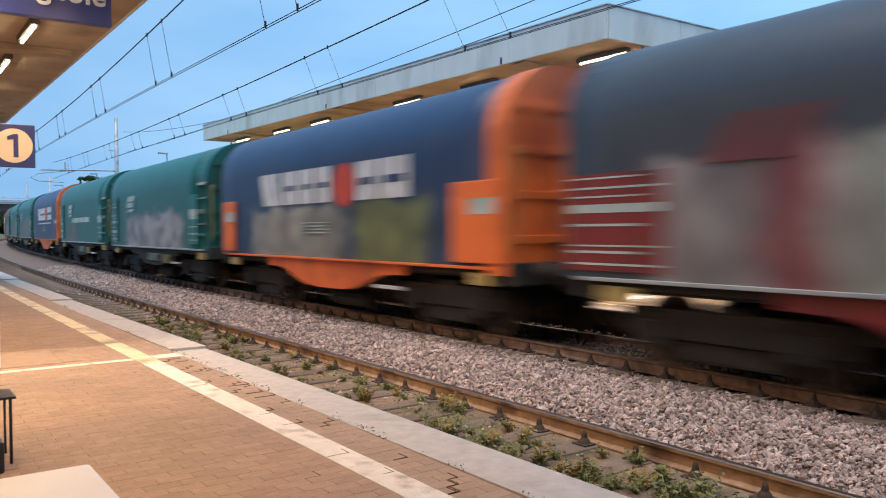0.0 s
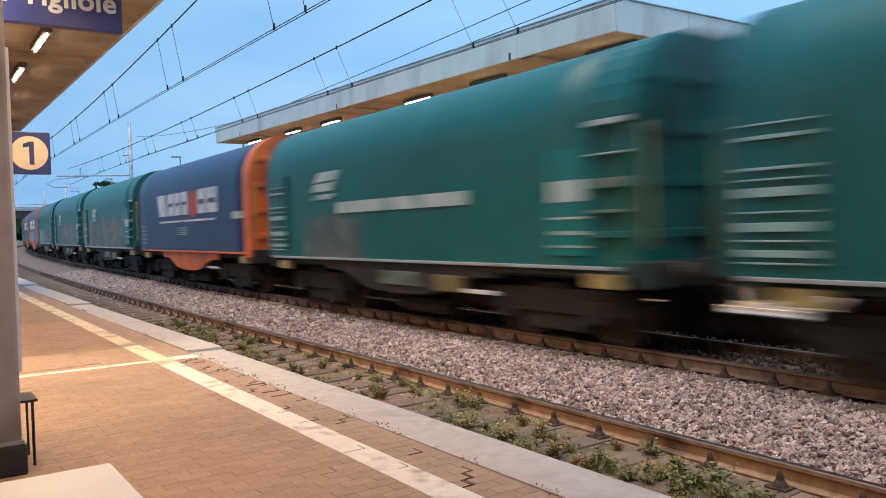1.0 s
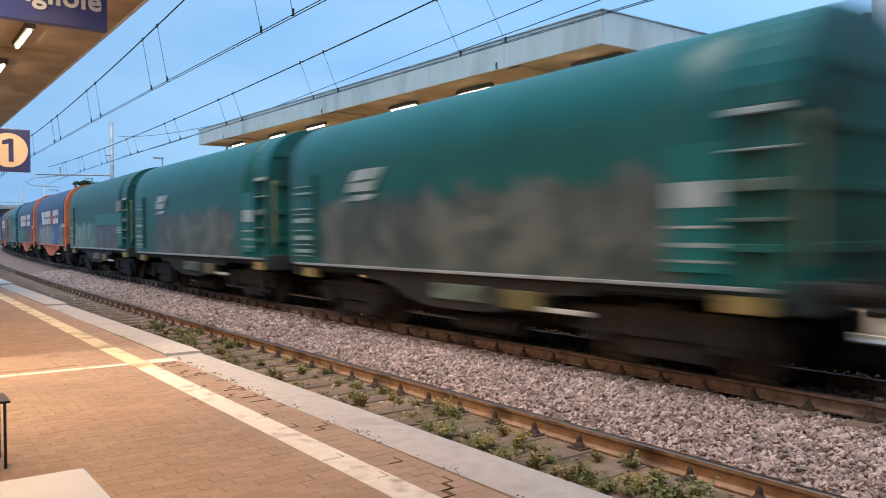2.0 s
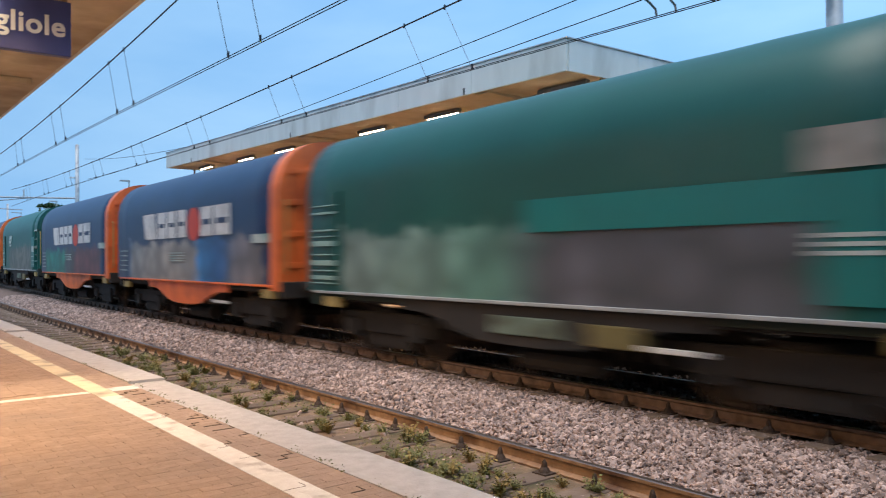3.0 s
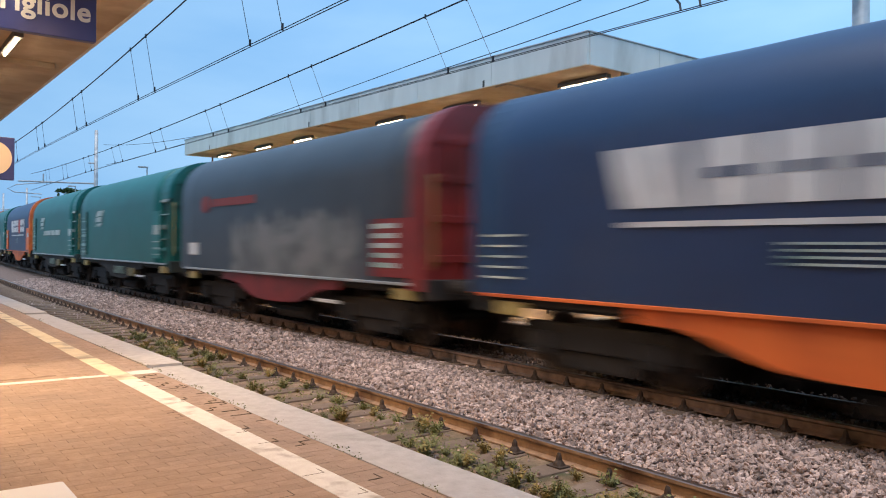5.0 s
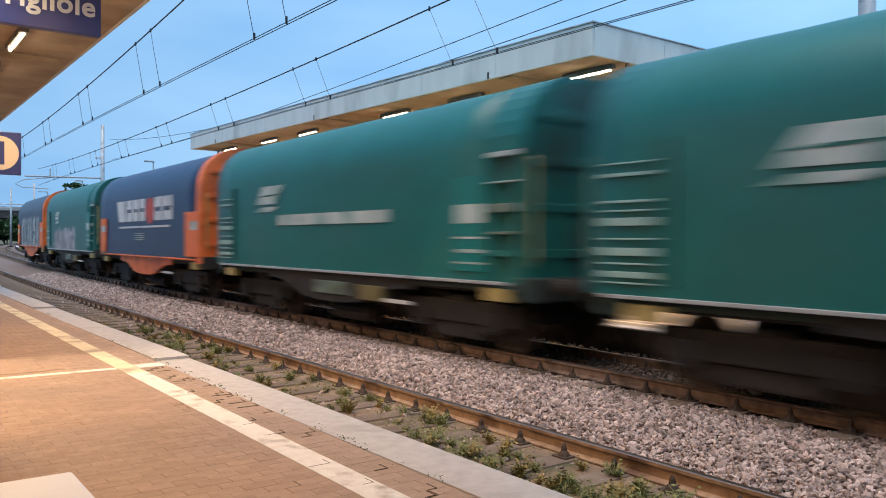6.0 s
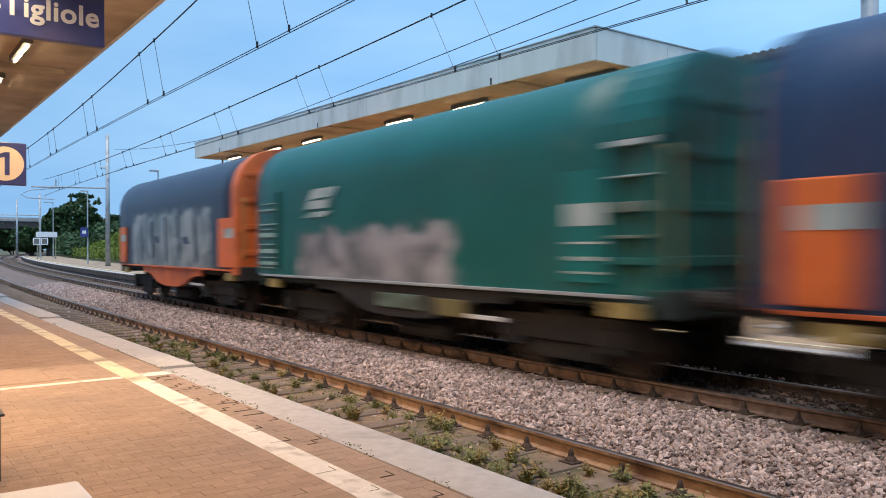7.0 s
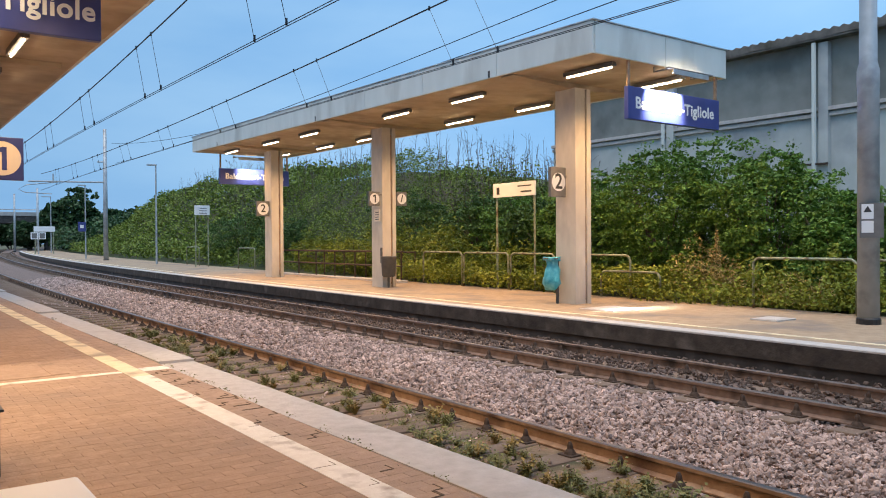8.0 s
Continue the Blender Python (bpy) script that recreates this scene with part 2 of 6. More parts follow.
def merge(bm, t, m=None):
    if m is not None:
        t.transform(m)
    me = bpy.data.meshes.new("tmp")
    t.to_mesh(me)
    t.free()
    bm.from_mesh(me)
    bpy.data.meshes.remove(me)


def boxed(*a, **k):
    bm = bmesh.new()
    box(bm, *a, **k)
    return bm


def tube(bm, points, radius, sides=8, radius_end=None):
    """A round bar along points."""
    pts = [Vector(p) for p in points]
    rings = []
    for i, p in enumerate(pts):
        d = (pts[min(i + 1, len(pts) - 1)] - pts[max(i - 1, 0)]).normalized()
        a = d.orthogonal().normalized() if abs(d.z) > 0.9 else d.cross(Vector((0, 0, 1))).normalized()
        b = d.cross(a)
        r = radius if radius_end is None else radius + (radius_end - radius) * i / (len(pts) - 1)
        rings.append([bm.verts.new(p + r * (math.cos(2 * math.pi * k / sides) * a + math.sin(2 * math.pi * k / sides) * b)) for k in range(sides)])
    for q, w in zip(rings, rings[1:]):
        for k in range(sides):
            bm.faces.new((q[k], q[(k + 1) % sides], w[(k + 1) % sides], w[k]))
    bm.faces.new(rings[0][::-1])
    bm.faces.new(rings[-1])


def tubed(points, radius, sides=8, radius_end=None):
    bm = bmesh.new()
    tube(bm, points, radius, sides, radius_end)
    return bm


def lathe(bm, rings, sides=16, m=None):
    """A turned body about local z from (radius, z) rings."""
    t = bmesh.new()
    rows = [[t.verts.new((r * math.cos(2 * math.pi * k / sides), r * math.sin(2 * math.pi * k / sides), z)) for k in range(sides)] for r, z in rings]
    for q, w in zip(rows, rows[1:]):
        for k in range(sides):
            t.faces.new((q[k], q[(k + 1) % sides], w[(k + 1) % sides], w[k]))
    t.faces.new(rows[0][::-1])
    t.faces.new(rows[-1])
    merge(bm, t, m)


def sweep(profile, stations, closed=True):
    """A profile of (lat, z) points carried along the line over the given distances."""
    bm = bmesh.new()
    rows = [[bm.verts.new(on_line(a, s, z)) for a, z in profile] for s in stations]
    n = len(profile)
    for q, w in zip(rows, rows[1:]):
        for k in range(n if closed else n - 1):
            bm.faces.new((q[k], w[k], w[(k + 1) % n], q[(k + 1) % n]))
    if closed:
        bm.faces.new(rows[0])
        bm.faces.new(rows[-1][::-1])
    bmesh.ops.recalc_face_normals(bm, faces=bm.faces[:])
    return bm


def steps(a, b, near=2.0, far=6.0):
    out, s = [], a
    while s < b:
        out.append(s)
        s += near if -10 < s < 40 else far
    return out + [b]


def pydata(name, verts, faces, mat, parent=None):
    me = bpy.data.meshes.new(name)
    me.from_pydata(verts, [], faces)
    me.materials.append(mat)
    ob = new(name, me)
    ob.parent = parent
    return ob


def lettering(name, text, size, mat, parent, m, depth=0.004, bold=0.0):
    """Raised letters in the built-in font, as a mesh."""
    cu = bpy.data.curves.new(name, "FONT")
    cu.body, cu.size, cu.extrude, cu.offset = text, size, depth, bold
    cu.space_character = 1.06
    cu.align_x, cu.align_y = "CENTER", "CENTER"
    tmp = bpy.data.objects.new(name, cu)
    me = bpy.data.meshes.new_from_object(tmp)
    bpy.data.objects.remove(tmp)
    me.materials.clear()
    me.materials.append(mat)
    ob = new(name, me)
    ob.parent = parent
    ob.matrix_basis = m
    return ob


# ---------------------------------------------------------------- ground, track bed, platforms
def build_ground():
    bm = bmesh.new()
    xs = [-2500, -400, -80, -20, 0, 14, 24, 60, 150, 500, 2500]
    ys = [-2500, -400, -150, -60, 0, 40, 90, 150, 400, 2500]
    grid = [[bm.verts.new((x, y, -0.85 + GRADE * max(-150, min(y, 150)))) for x in xs] for y in ys]
    for a, b in zip(grid, grid[1:]):
        for k in range(len(xs) - 1):
            bm.faces.new((a[k], a[k + 1], b[k + 1], b[k]))
    tagged(mesh_object("ground", bm, M_GRASS), "weedy soil around the railway line", "ground", kind="structure")
    bed = sweep([(3.0, -1.0), (3.0, -0.60), (5.2, -0.565), (5.5, -0.55), (5.5, -1.0)], steps(-230, 260))
    tagged(mesh_object("trackbed_dirt", bed, M_DIRT), "brown weedy soil between the sleepers beside the platform", "ground", kind="structure")
    bed = sweep([(5.5, -1.0), (5.5, -0.55), (5.9, -0.47), (6.6, -0.40), (7.4, -0.385), (7.56, -0.395), (7.7, -0.405), (10.2, -0.42), (10.2, -1.0)], steps(-230, 260))
    tagged(mesh_object("ballast_bed", bed, M_BED), "bed of grey-pink crushed stone under the tracks", "ground", kind="structure")


def stones(name, spots, sizes, mat, label, rng):
    """Angular stones of uneven facets, one island each, at random turns."""
    n = len(spots)
    g = (1 + 5 ** 0.5) / 2
    base = np.array([(-1, g, 0), (1, g, 0), (-1, -g, 0), (1, -g, 0), (0, -1, g), (0, 1, g), (0, -1, -g), (0, 1, -g), (g, 0, -1), (g, 0, 1), (-g, 0, -1), (-g, 0, 1)], float) / 1.9
    v = base[None] * rng.uniform(0.5, 1.3, (n, 12, 1)) * sizes[:, None, None] * rng.uniform(0.45, 1.35, (n, 1, 3))
    q = rng.normal(size=(n, 4))
    q /= np.linalg.norm(q, axis=1)[:, None]
    w, x, y, z = q.T
    r = np.stack([np.stack([1 - 2 * (y * y + z * z), 2 * (x * y - z * w), 2 * (x * z + y * w)], -1),
                  np.stack([2 * (x * y + z * w), 1 - 2 * (x * x + z * z), 2 * (y * z - x * w)], -1),
                  np.stack([2 * (x * z - y * w), 2 * (y * z + x * w), 1 - 2 * (x * x + y * y)], -1)], 1)
    v = np.einsum("nij,nkj->nki", r, v) + spots[:, None]
    f = np.array([(0, 11, 5), (0, 5, 1), (0, 1, 7), (0, 7, 10), (0, 10, 11), (1, 5, 9), (5, 11, 4), (11, 10, 2), (10, 7, 6), (7, 1, 8),
                  (3, 9, 4), (3, 4, 2), (3, 2, 6), (3, 6, 8), (3, 8, 9), (4, 9, 5), (2, 4, 11), (6, 2, 10), (8, 6, 7), (9, 8, 1)])
    faces = (f[None] + 12 * np.arange(n)[:, None, None]).reshape(-1, 3)
    ob = pydata(name, v.reshape(-1, 3).tolist(), faces.tolist(), mat)
    return tagged(ob, label, "gravel", kind="stuff")


def build_ballast():
    rng = np.random.default_rng(4)

    def scatter(n, a0, a1, s0, s1, height):
        lat = rng.uniform(a0, a1, n)
        s = rng.uniform(s0, s1, n)
        z = height(lat) + rng.uniform(-0.02, 0.024, n)
        return np.array([on_line(a, b, c)[:] for a, b, c in zip(lat, s, z)])

    mid = lambda a: np.interp(a, [5.42, 5.9, 6.6, 7.3, 7.56], [-0.545, -0.46, -0.39, -0.375, -0.40])
    near = scatter(30000, 5.42, 7.56, 1.8, 13.0, mid)
    far = scatter(20000, 5.42, 7.56, 13.0, 42.0, mid)
    stones("ballast_stones", np.concatenate([near, far]), np.concatenate([rng.uniform(0.016, 0.035, len(near)), rng.uniform(0.026, 0.046, len(far))]),
           M_BALLAST, "angular grey-pink crushed stones heaped between the two tracks", rng)
    inner = scatter(9000, 7.7, 10.0, 2.0, 30.0, lambda a: np.full_like(a, -0.382))
    stones("ballast_stones", inner, rng.uniform(0.022, 0.04, len(inner)), M_GRIMY_SHADED, "grimy crushed stones between the rails by the far platform, shade-darkened", rng)
    loose = scatter(1700, 3.3, 5.25, 1.8, 30.0, lambda a: np.full_like(a, -0.575))
    stones("ballast_stones", loose, rng.uniform(0.015, 0.036, len(loose)), M_BALLAST, "scattered stones half sunk in brown soil", rng)


def rail_profile(c, top):
    pts = [(-0.07, -0.16), (-0.07, -0.148), (-0.012, -0.128), (-0.009, -0.05), (-0.035, -0.036), (-0.036, -0.008), (-0.026, 0.0),
           (0.026, 0.0), (0.036, -0.008), (0.035, -0.036), (0.009, -0.05), (0.012, -0.128), (0.07, -0.148), (0.07, -0.16)]
    return [(c + a, top + z) for a, z in pts]


def build_track(number, centre, tops, label, first, last):
    track = tagged(empty("railway_track_%d" % number), label, "railway track", kind="structure")
    half = 0.7535
    for side, top in zip((-1, 1), tops):
        bm = sweep(rail_profile(centre + side * half, top), steps(-230, 260, 1.0, 4.0))
        for f in bm.faces:
            if f.normal.z > 0.5 and all(v.co.z - GRADE * v.co.y > top - 0.02 - (3 if v.co.y > 40 else 0) for v in f.verts) and f.calc_center_median().z - GRADE * f.calc_center_median().y > top - 0.012:
                f.material_index = 1
        part("rail", bm, [M_RUST if number == 1 else M_RUST_DARK, M_RAILHEAD], track, "rusty steel rail with a worn head")
    mean = sum(tops) / 2
    tilt = math.degrees(math.atan2(tops[1] - tops[0], 2 * half))
    bm = bmesh.new()
    box(bm, -1.2, 1.2, -0.13, 0.13, -0.36, -0.16, 0.015)
    first_sleeper = part("sleeper", bm, M_SLEEPER, track)
    bm = bmesh.new()
    box(bm, -0.075, 0.075, -0.085, 0.085, -0.012, 0.012, 0.003)
    lathe(bm, [(0.062, 0.01), (0.05, 0.035), (0.03, 0.06), (0.024, 0.10), (0.012, 0.125)], 7)
    first_clip = part("rail_clip", bm, M_CLIP, first_sleeper)
    spots = [(a, 0, -0.158) for a in (-half - 0.13, -half + 0.13, half - 0.13, half + 0.13)]
    first_clip.matrix_basis = Matrix.Translation(spots[0])
    for i in range(70):
        m = line_pose(centre, first + 0.6 * i, mean) @ pose(0, 0, 0, 0, -tilt, 0)
        if i == 0:
            s = first_sleeper
            s.matrix_basis = m
        else:
            s = share("sleeper", first_sleeper, track, m)
            share("rail_clip", first_clip, s, Matrix.Translation(spots[0]))
        for p in spots[1:]:
            share("rail_clip", first_clip, s, Matrix.Translation(p))
    bm = bmesh.new()
    s = first + 42.0
    while s < 130:
        m = line_pose(centre, s, mean)
        box(bm, -1.2, 1.2, -0.13, 0.13, -0.36, -0.16, 0, m)
        for p in spots[::2]:
            box(bm, p[0] - 0.06, p[0] + 0.06, -0.06, 0.06, p[2], p[2] + 0.08, 0, m)
        s += 0.6
    tagged(part("sleepers_beyond", bm, M_SLEEPER, track), kind="stuff")


def build_platform_1():
    st = steps(-90, 120)
    bm = sweep([(-9.5, -0.9), (-9.5, -0.0028), (2.785, -0.0028), (2.785, -0.9)], st)
    platform = tagged(mesh_object("platform_1", bm, M_JOINT), "station platform paved with reddish interlocking blocks", "platform", kind="structure")
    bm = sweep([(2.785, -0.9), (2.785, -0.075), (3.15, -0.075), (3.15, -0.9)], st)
    part("platform_face", bm, M_FACE, platform, "dark mottled concrete face of the platform")
    # kerb slabs
    bm = bmesh.new()
    box(bm, -0.207, 0.213, -3.9995, 3.9995, -0.075, 0.0, 0.0015)
    first = part("kerb_stone", bm, M_KERB, platform, "pale grey stone slab along the platform edge")
    for i in range(15):
        m = line_pose(2.995, -10.6 + 8.0 * i, random.uniform(-0.0004, 0.0004))
        if i == 0:
            first.matrix_basis = m
        else:
            tagged(share("kerb_stone", first, platform, m), first["label"])
    # painted safety line over the pavers and the pale strip that crosses the platform
    for s0, s1, mat in ((-60, 8.6, M_LINE), (8.6, 90, M_YELLOW)):
        part("safety_line", sweep([(2.268, -0.02), (2.268, 0.0035), (2.475, 0.0035), (2.475, -0.02)], steps(s0, s1)), mat, platform, "worn pale safety line painted along the platform")
    part("concrete_strip", boxed(-6.0, 2.265, 8.93, 9.05, -0.03 + 0.036, 0.0405, 0.004), M_LINE, platform, "pale concrete strip crossing the paving")
    part("concrete_strip", boxed(2.48, 2.78, 8.9, 9.15, -0.03 + 0.036, 0.041, 0.004), M_LINE, platform, "pale concrete strip crossing the paving")
    part("access_cover", boxed(0.75, 1.62, 9.22, 10.15, 0.0, 0.0445, 0.006), M_PAVER, platform, "flush paved inspection cover")
    part("cover_corner", boxed(1.62, 1.80, 9.25, 9.95, 0.0, 0.0455, 0.006), M_PAVER, platform, "paved slab beside the cover")
    # blocks
    bm = bmesh.new()
    box(bm, -0.0993, 0.0993, -0.0493, 0.0493, -0.05, 0.0)
    bmesh.ops.bevel(bm, geom=[e for e in bm.edges if all(v.co.z > -0.01 for v in e.verts)], offset=0.0018, segments=1, affect="EDGES")
    first, count = None, 0
    verts, faces = [], []
    tv = [v.co.copy() for v in bm.verts]
    bm.verts.index_update()
    tf = [[v.index for v in f.verts] for f in bm.faces]
    rng = random.Random(7)
    row = 0
    s = -4.0
    while s < 24.0:
        lat = -4.62 + (0.1 if row % 2 else 0.0)
        while lat < 2.86:
            wide = min(1.0, (2.783 - (lat - 0.1)) / 0.2)
            if wide < 0.1:
                break
            m = line_pose(lat - 0.1 + 0.1 * wide, s, rng.uniform(-0.0012, 0.0008)) @ pose(0, 0, 0, rng.uniform(-0.3, 0.3), rng.uniform(-0.25, 0.25), rng.uniform(-0.6, 0.6)) @ Matrix.Diagonal((wide, 1, 1, 1))
            crossing = 8.95 < s < 9.05 or (9.25 <= s < 10.1 and 0.8 < lat < 1.72)
            if not crossing:
                if 3.2 < s < 5.2 and 0.9 < lat < 2.7 and count < 300:
                    if first is None:
                        first = mesh_object("paver", bm, M_PAVER, platform)
                        first.matrix_basis = m
                    else:
                        share("paver", first, platform, m)
                    count += 1
                else:
                    k = len(verts)
                    verts.extend((m @ c)[:] for c in tv)
                    faces.extend([k + i for i in f] for f in tf)
            lat += 0.2
        s += 0.1
        row += 1
    tagged(pydata("pavers_beyond", verts, faces, M_PAVERS, platform), kind="stuff")
    # dark earth and moss in some of the joints near the safety line
    rng = random.Random(19)
    bm = bmesh.new()
    row = 0
    for k in range(34):
        s = rng.uniform(2.4, 9.0)
        row = round((s + 4.0) / 0.1)
        s = -4.0 + 0.1 * row + 0.05
        near = rng.random() < 0.8
        lat = rng.uniform(2.3, 2.75) if near else rng.uniform(0.6, 2.3)
        lat = -4.52 + 0.2 * round((lat + 4.52) / 0.2) + (0.1 if row % 2 else 0.0)
        for j in range(rng.choice((1, 2, 3)) if near else 1):
            w = 0.1 * rng.uniform(0.6, 1.0)
            a = min(lat + w, 2.78)
            box(bm, lat, a, s - 0.0035, s + 0.003, -0.01, 0.0043 if lat > 2.25 else 0.0012, 0, Matrix.Translation((0, 0, level(s))))
            if rng.random() < 0.7 and a < 2.77:
                box(bm, a - 0.003, a + 0.003, s, s + 0.1, -0.01, 0.0045 if lat > 2.25 else 0.0014, 0, Matrix.Translation((0, 0, level(s))))
                s += 0.1
            lat = a
            if lat > 2.7:
                break
    tagged(part("joint_earth", bm, M_JOINT_DARK, platform), kind="stuff")
    # small weeds in the joint behind the kerb
    rng = np.random.default_rng(9)
    for lat, s0, s1, n in ((2.78, 3.0, 9.0, 34), (2.79, 9.0, 20.0, 14)):
        c = rng.uniform(0, 1, (n, 2))
        spots = np.array([on_line(lat + 0.02 * (b - 0.5), s0 + (s1 - s0) * a, 0.0)[:] for a, b in c])
        grow = np.repeat(spots, 7, 0) + rng.normal(0, 1, (n * 7, 3)) * (0.022, 0.03, 0.012) + (0, 0, 0.02)
        tagged(leaves("joint_weeds", grow, 0.016, M_WEED, rng), "small green weeds growing in the joint of the kerb", "weeds", kind="stuff")


def build_platform_2():
    st = steps(-60, 118)
    bm = sweep([(10.10, -0.9), (10.10, -0.26), (10.065, -0.26), (10.06, -0.25), (10.06, DECK_2 - 0.03), (10.06, DECK_2 - 0.01), (10.07, DECK_2), (10.36, DECK_2), (10.36, -0.9)], st)
    # Below the kerb top the faces take the dark slab and face colours.
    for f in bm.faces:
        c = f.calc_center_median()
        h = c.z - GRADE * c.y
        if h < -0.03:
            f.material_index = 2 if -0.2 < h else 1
    tagged(mesh_object("platform_edge", bm, [M_KERB, M_FACE, M_LIP]), "pale kerb and dark mottled face of the opposite platform", "platform", kind="structure")
    bm = sweep([(10.36, -0.9), (10.36, DECK_2 - 0.004), (14.6, DECK_2 - 0.004), (14.6, -0.9)], st)
    deck = tagged(mesh_object("platform_2", bm, M_DECK2), "worn light brown asphalt platform opposite", "platform", kind="structure")
    part("safety_line", sweep([(10.66, 0.0), (10.66, DECK_2 + 0.004), (10.78, DECK_2 + 0.004), (10.78, 0.0)], steps(-40, 110)), M_YELLOW, deck, "faded yellow safety line")
    for x0, x1, y0, y1 in ((11.55, 12.55, 10.1, 11.0), (12.3, 12.9, 7.2, 7.7)):
        bm = bmesh.new()
        box(bm, x0, x1, y0, y1, 0.0, DECK_2 + 0.052, 0.006)
        box(bm, x0 + 0.07, x1 - 0.07, y0 + 0.07, y1 - 0.07, 0.0, DECK_2 + 0.058, 0.004)
        part("inspection_cover", bm, M_KERB, deck, "pale framed inspection cover")


# ---------------------------------------------------------------- foliage
def leaves(name, spots, size, mat, rng, parent=None, droop=0.3):
    """Folded pointed leaves of random turn at the given places, one island each."""
    n = len(spots)
    size = np.broadcast_to(size, (n,)) * rng.uniform(0.6, 1.3, n)
    a = rng.normal(size=(n, 3)) * (1, 1, 0.6) - (0, 0, droop)
    a /= np.linalg.norm(a, axis=1)[:, None]
    b = np.cross(a, rng.normal(size=(n, 3)))
    b /= np.linalg.norm(b, axis=1)[:, None]
    c = np.cross(a, b)
    s = size[:, None]
    v = np.stack([spots - a * s * 0.5, spots + b * s * 0.32 + c * s * 0.1, spots + a * s * 0.5, spots - b * s * 0.32 + c * s * 0.1], 1)
    k = 4 * np.arange(n)[:, None]
    faces = np.concatenate([k + (0, 1, 2), k + (0, 2, 3)])
    return pydata(name, v.reshape(-1, 3).tolist(), faces.tolist(), mat, parent)


def lumpy(rng, centre, radii, n, lumps=14, depth=0.35):
    """Places in the outer part of a lumpy crown."""
    def ways(m):
        d = rng.normal(size=(m, 3))
        return d / np.linalg.norm(d, axis=1)[:, None]

    clumps = max(24, n // 55)
    d, k = ways(clumps), ways(lumps)
    amp = rng.uniform(-0.3, 0.3, lumps)
    r = 0.88 + (np.exp(-6 * (1 - d @ k.T)) * amp).sum(1)
    r *= 1 - depth * rng.random(clumps) ** 2
    hub = centre + d * r[:, None] * radii
    pick = rng.integers(0, clumps, n)
    spread = rng.uniform(0.08, 0.17, clumps)[pick][:, None] * np.mean(radii)
    e = ways(n)
    e[:, 2] = np.abs(e[:, 2]) * 0.8 - 0.15
    out = hub[pick] + e * spread * rng.random((n, 1)) ** 0.4
    g = ways(n // 2)
    inner = centre + g * (0.80 - 0.3 * rng.random((n // 2, 1)) ** 2) * (0.9 + (np.exp(-6 * (1 - g @ k.T)) * amp).sum(1))[:, None] * radii
    return np.concatenate([out, inner])


def build_bush(name, x, y, z, radii, n, leaf, mat, label, seed, category="bush", height=0.0):
    rng = np.random.default_rng(seed)
    bush = tagged(empty(name, Matrix.Translation((x, y, z))), label, category)
    c = np.array((0, 0, height + radii[2] * 0.9))
    spots = lumpy(rng, c, np.array(radii), n)
    spots = spots[spots[:, 2] > 0.02]
    top = spots[spots[:, 2] > c[2]]
    shoots = top[rng.integers(0, len(top), 26)]
    extra = [p + (rng.normal(0, 0.05), rng.normal(0, 0.05), h) for p in shoots for h in np.linspace(0, rng.uniform(0.25, 0.7), 9)]
    leaves("crown", np.concatenate([spots, np.array(extra)]), leaf, mat, rng, bush)
    bm = bmesh.new()
    for i in range(7):
        a = rng.uniform(0, 6.28)
        tip = c + np.array((math.cos(a) * radii[0] * 0.6, math.sin(a) * radii[1] * 0.6, radii[2] * rng.uniform(0.2, 0.7)))
        mid = tip * (0.35, 0.35, 0.5)
        tube(bm, [(0.1 * math.cos(a), 0.1 * math.sin(a), -0.05), mid, tip], 0.045 if not height else 0.16, 6, 0.01)
    part("trunk", bm, M_BARK, bush)
    return bush


def hill_height(lat, s):
    up = np.clip((lat - 15.4) / 6.5, 0, 1)
    up = up * up * (3 - 2 * up)
    along = np.interp(s, [8, 14, 20, 26, 33, 42, 60, 84, 97, 120], [0.0, 0.3, 2.2, 3.6, 4.9, 4.9, 5.2, 4.9, 2.0, 1.2])
    return up * along


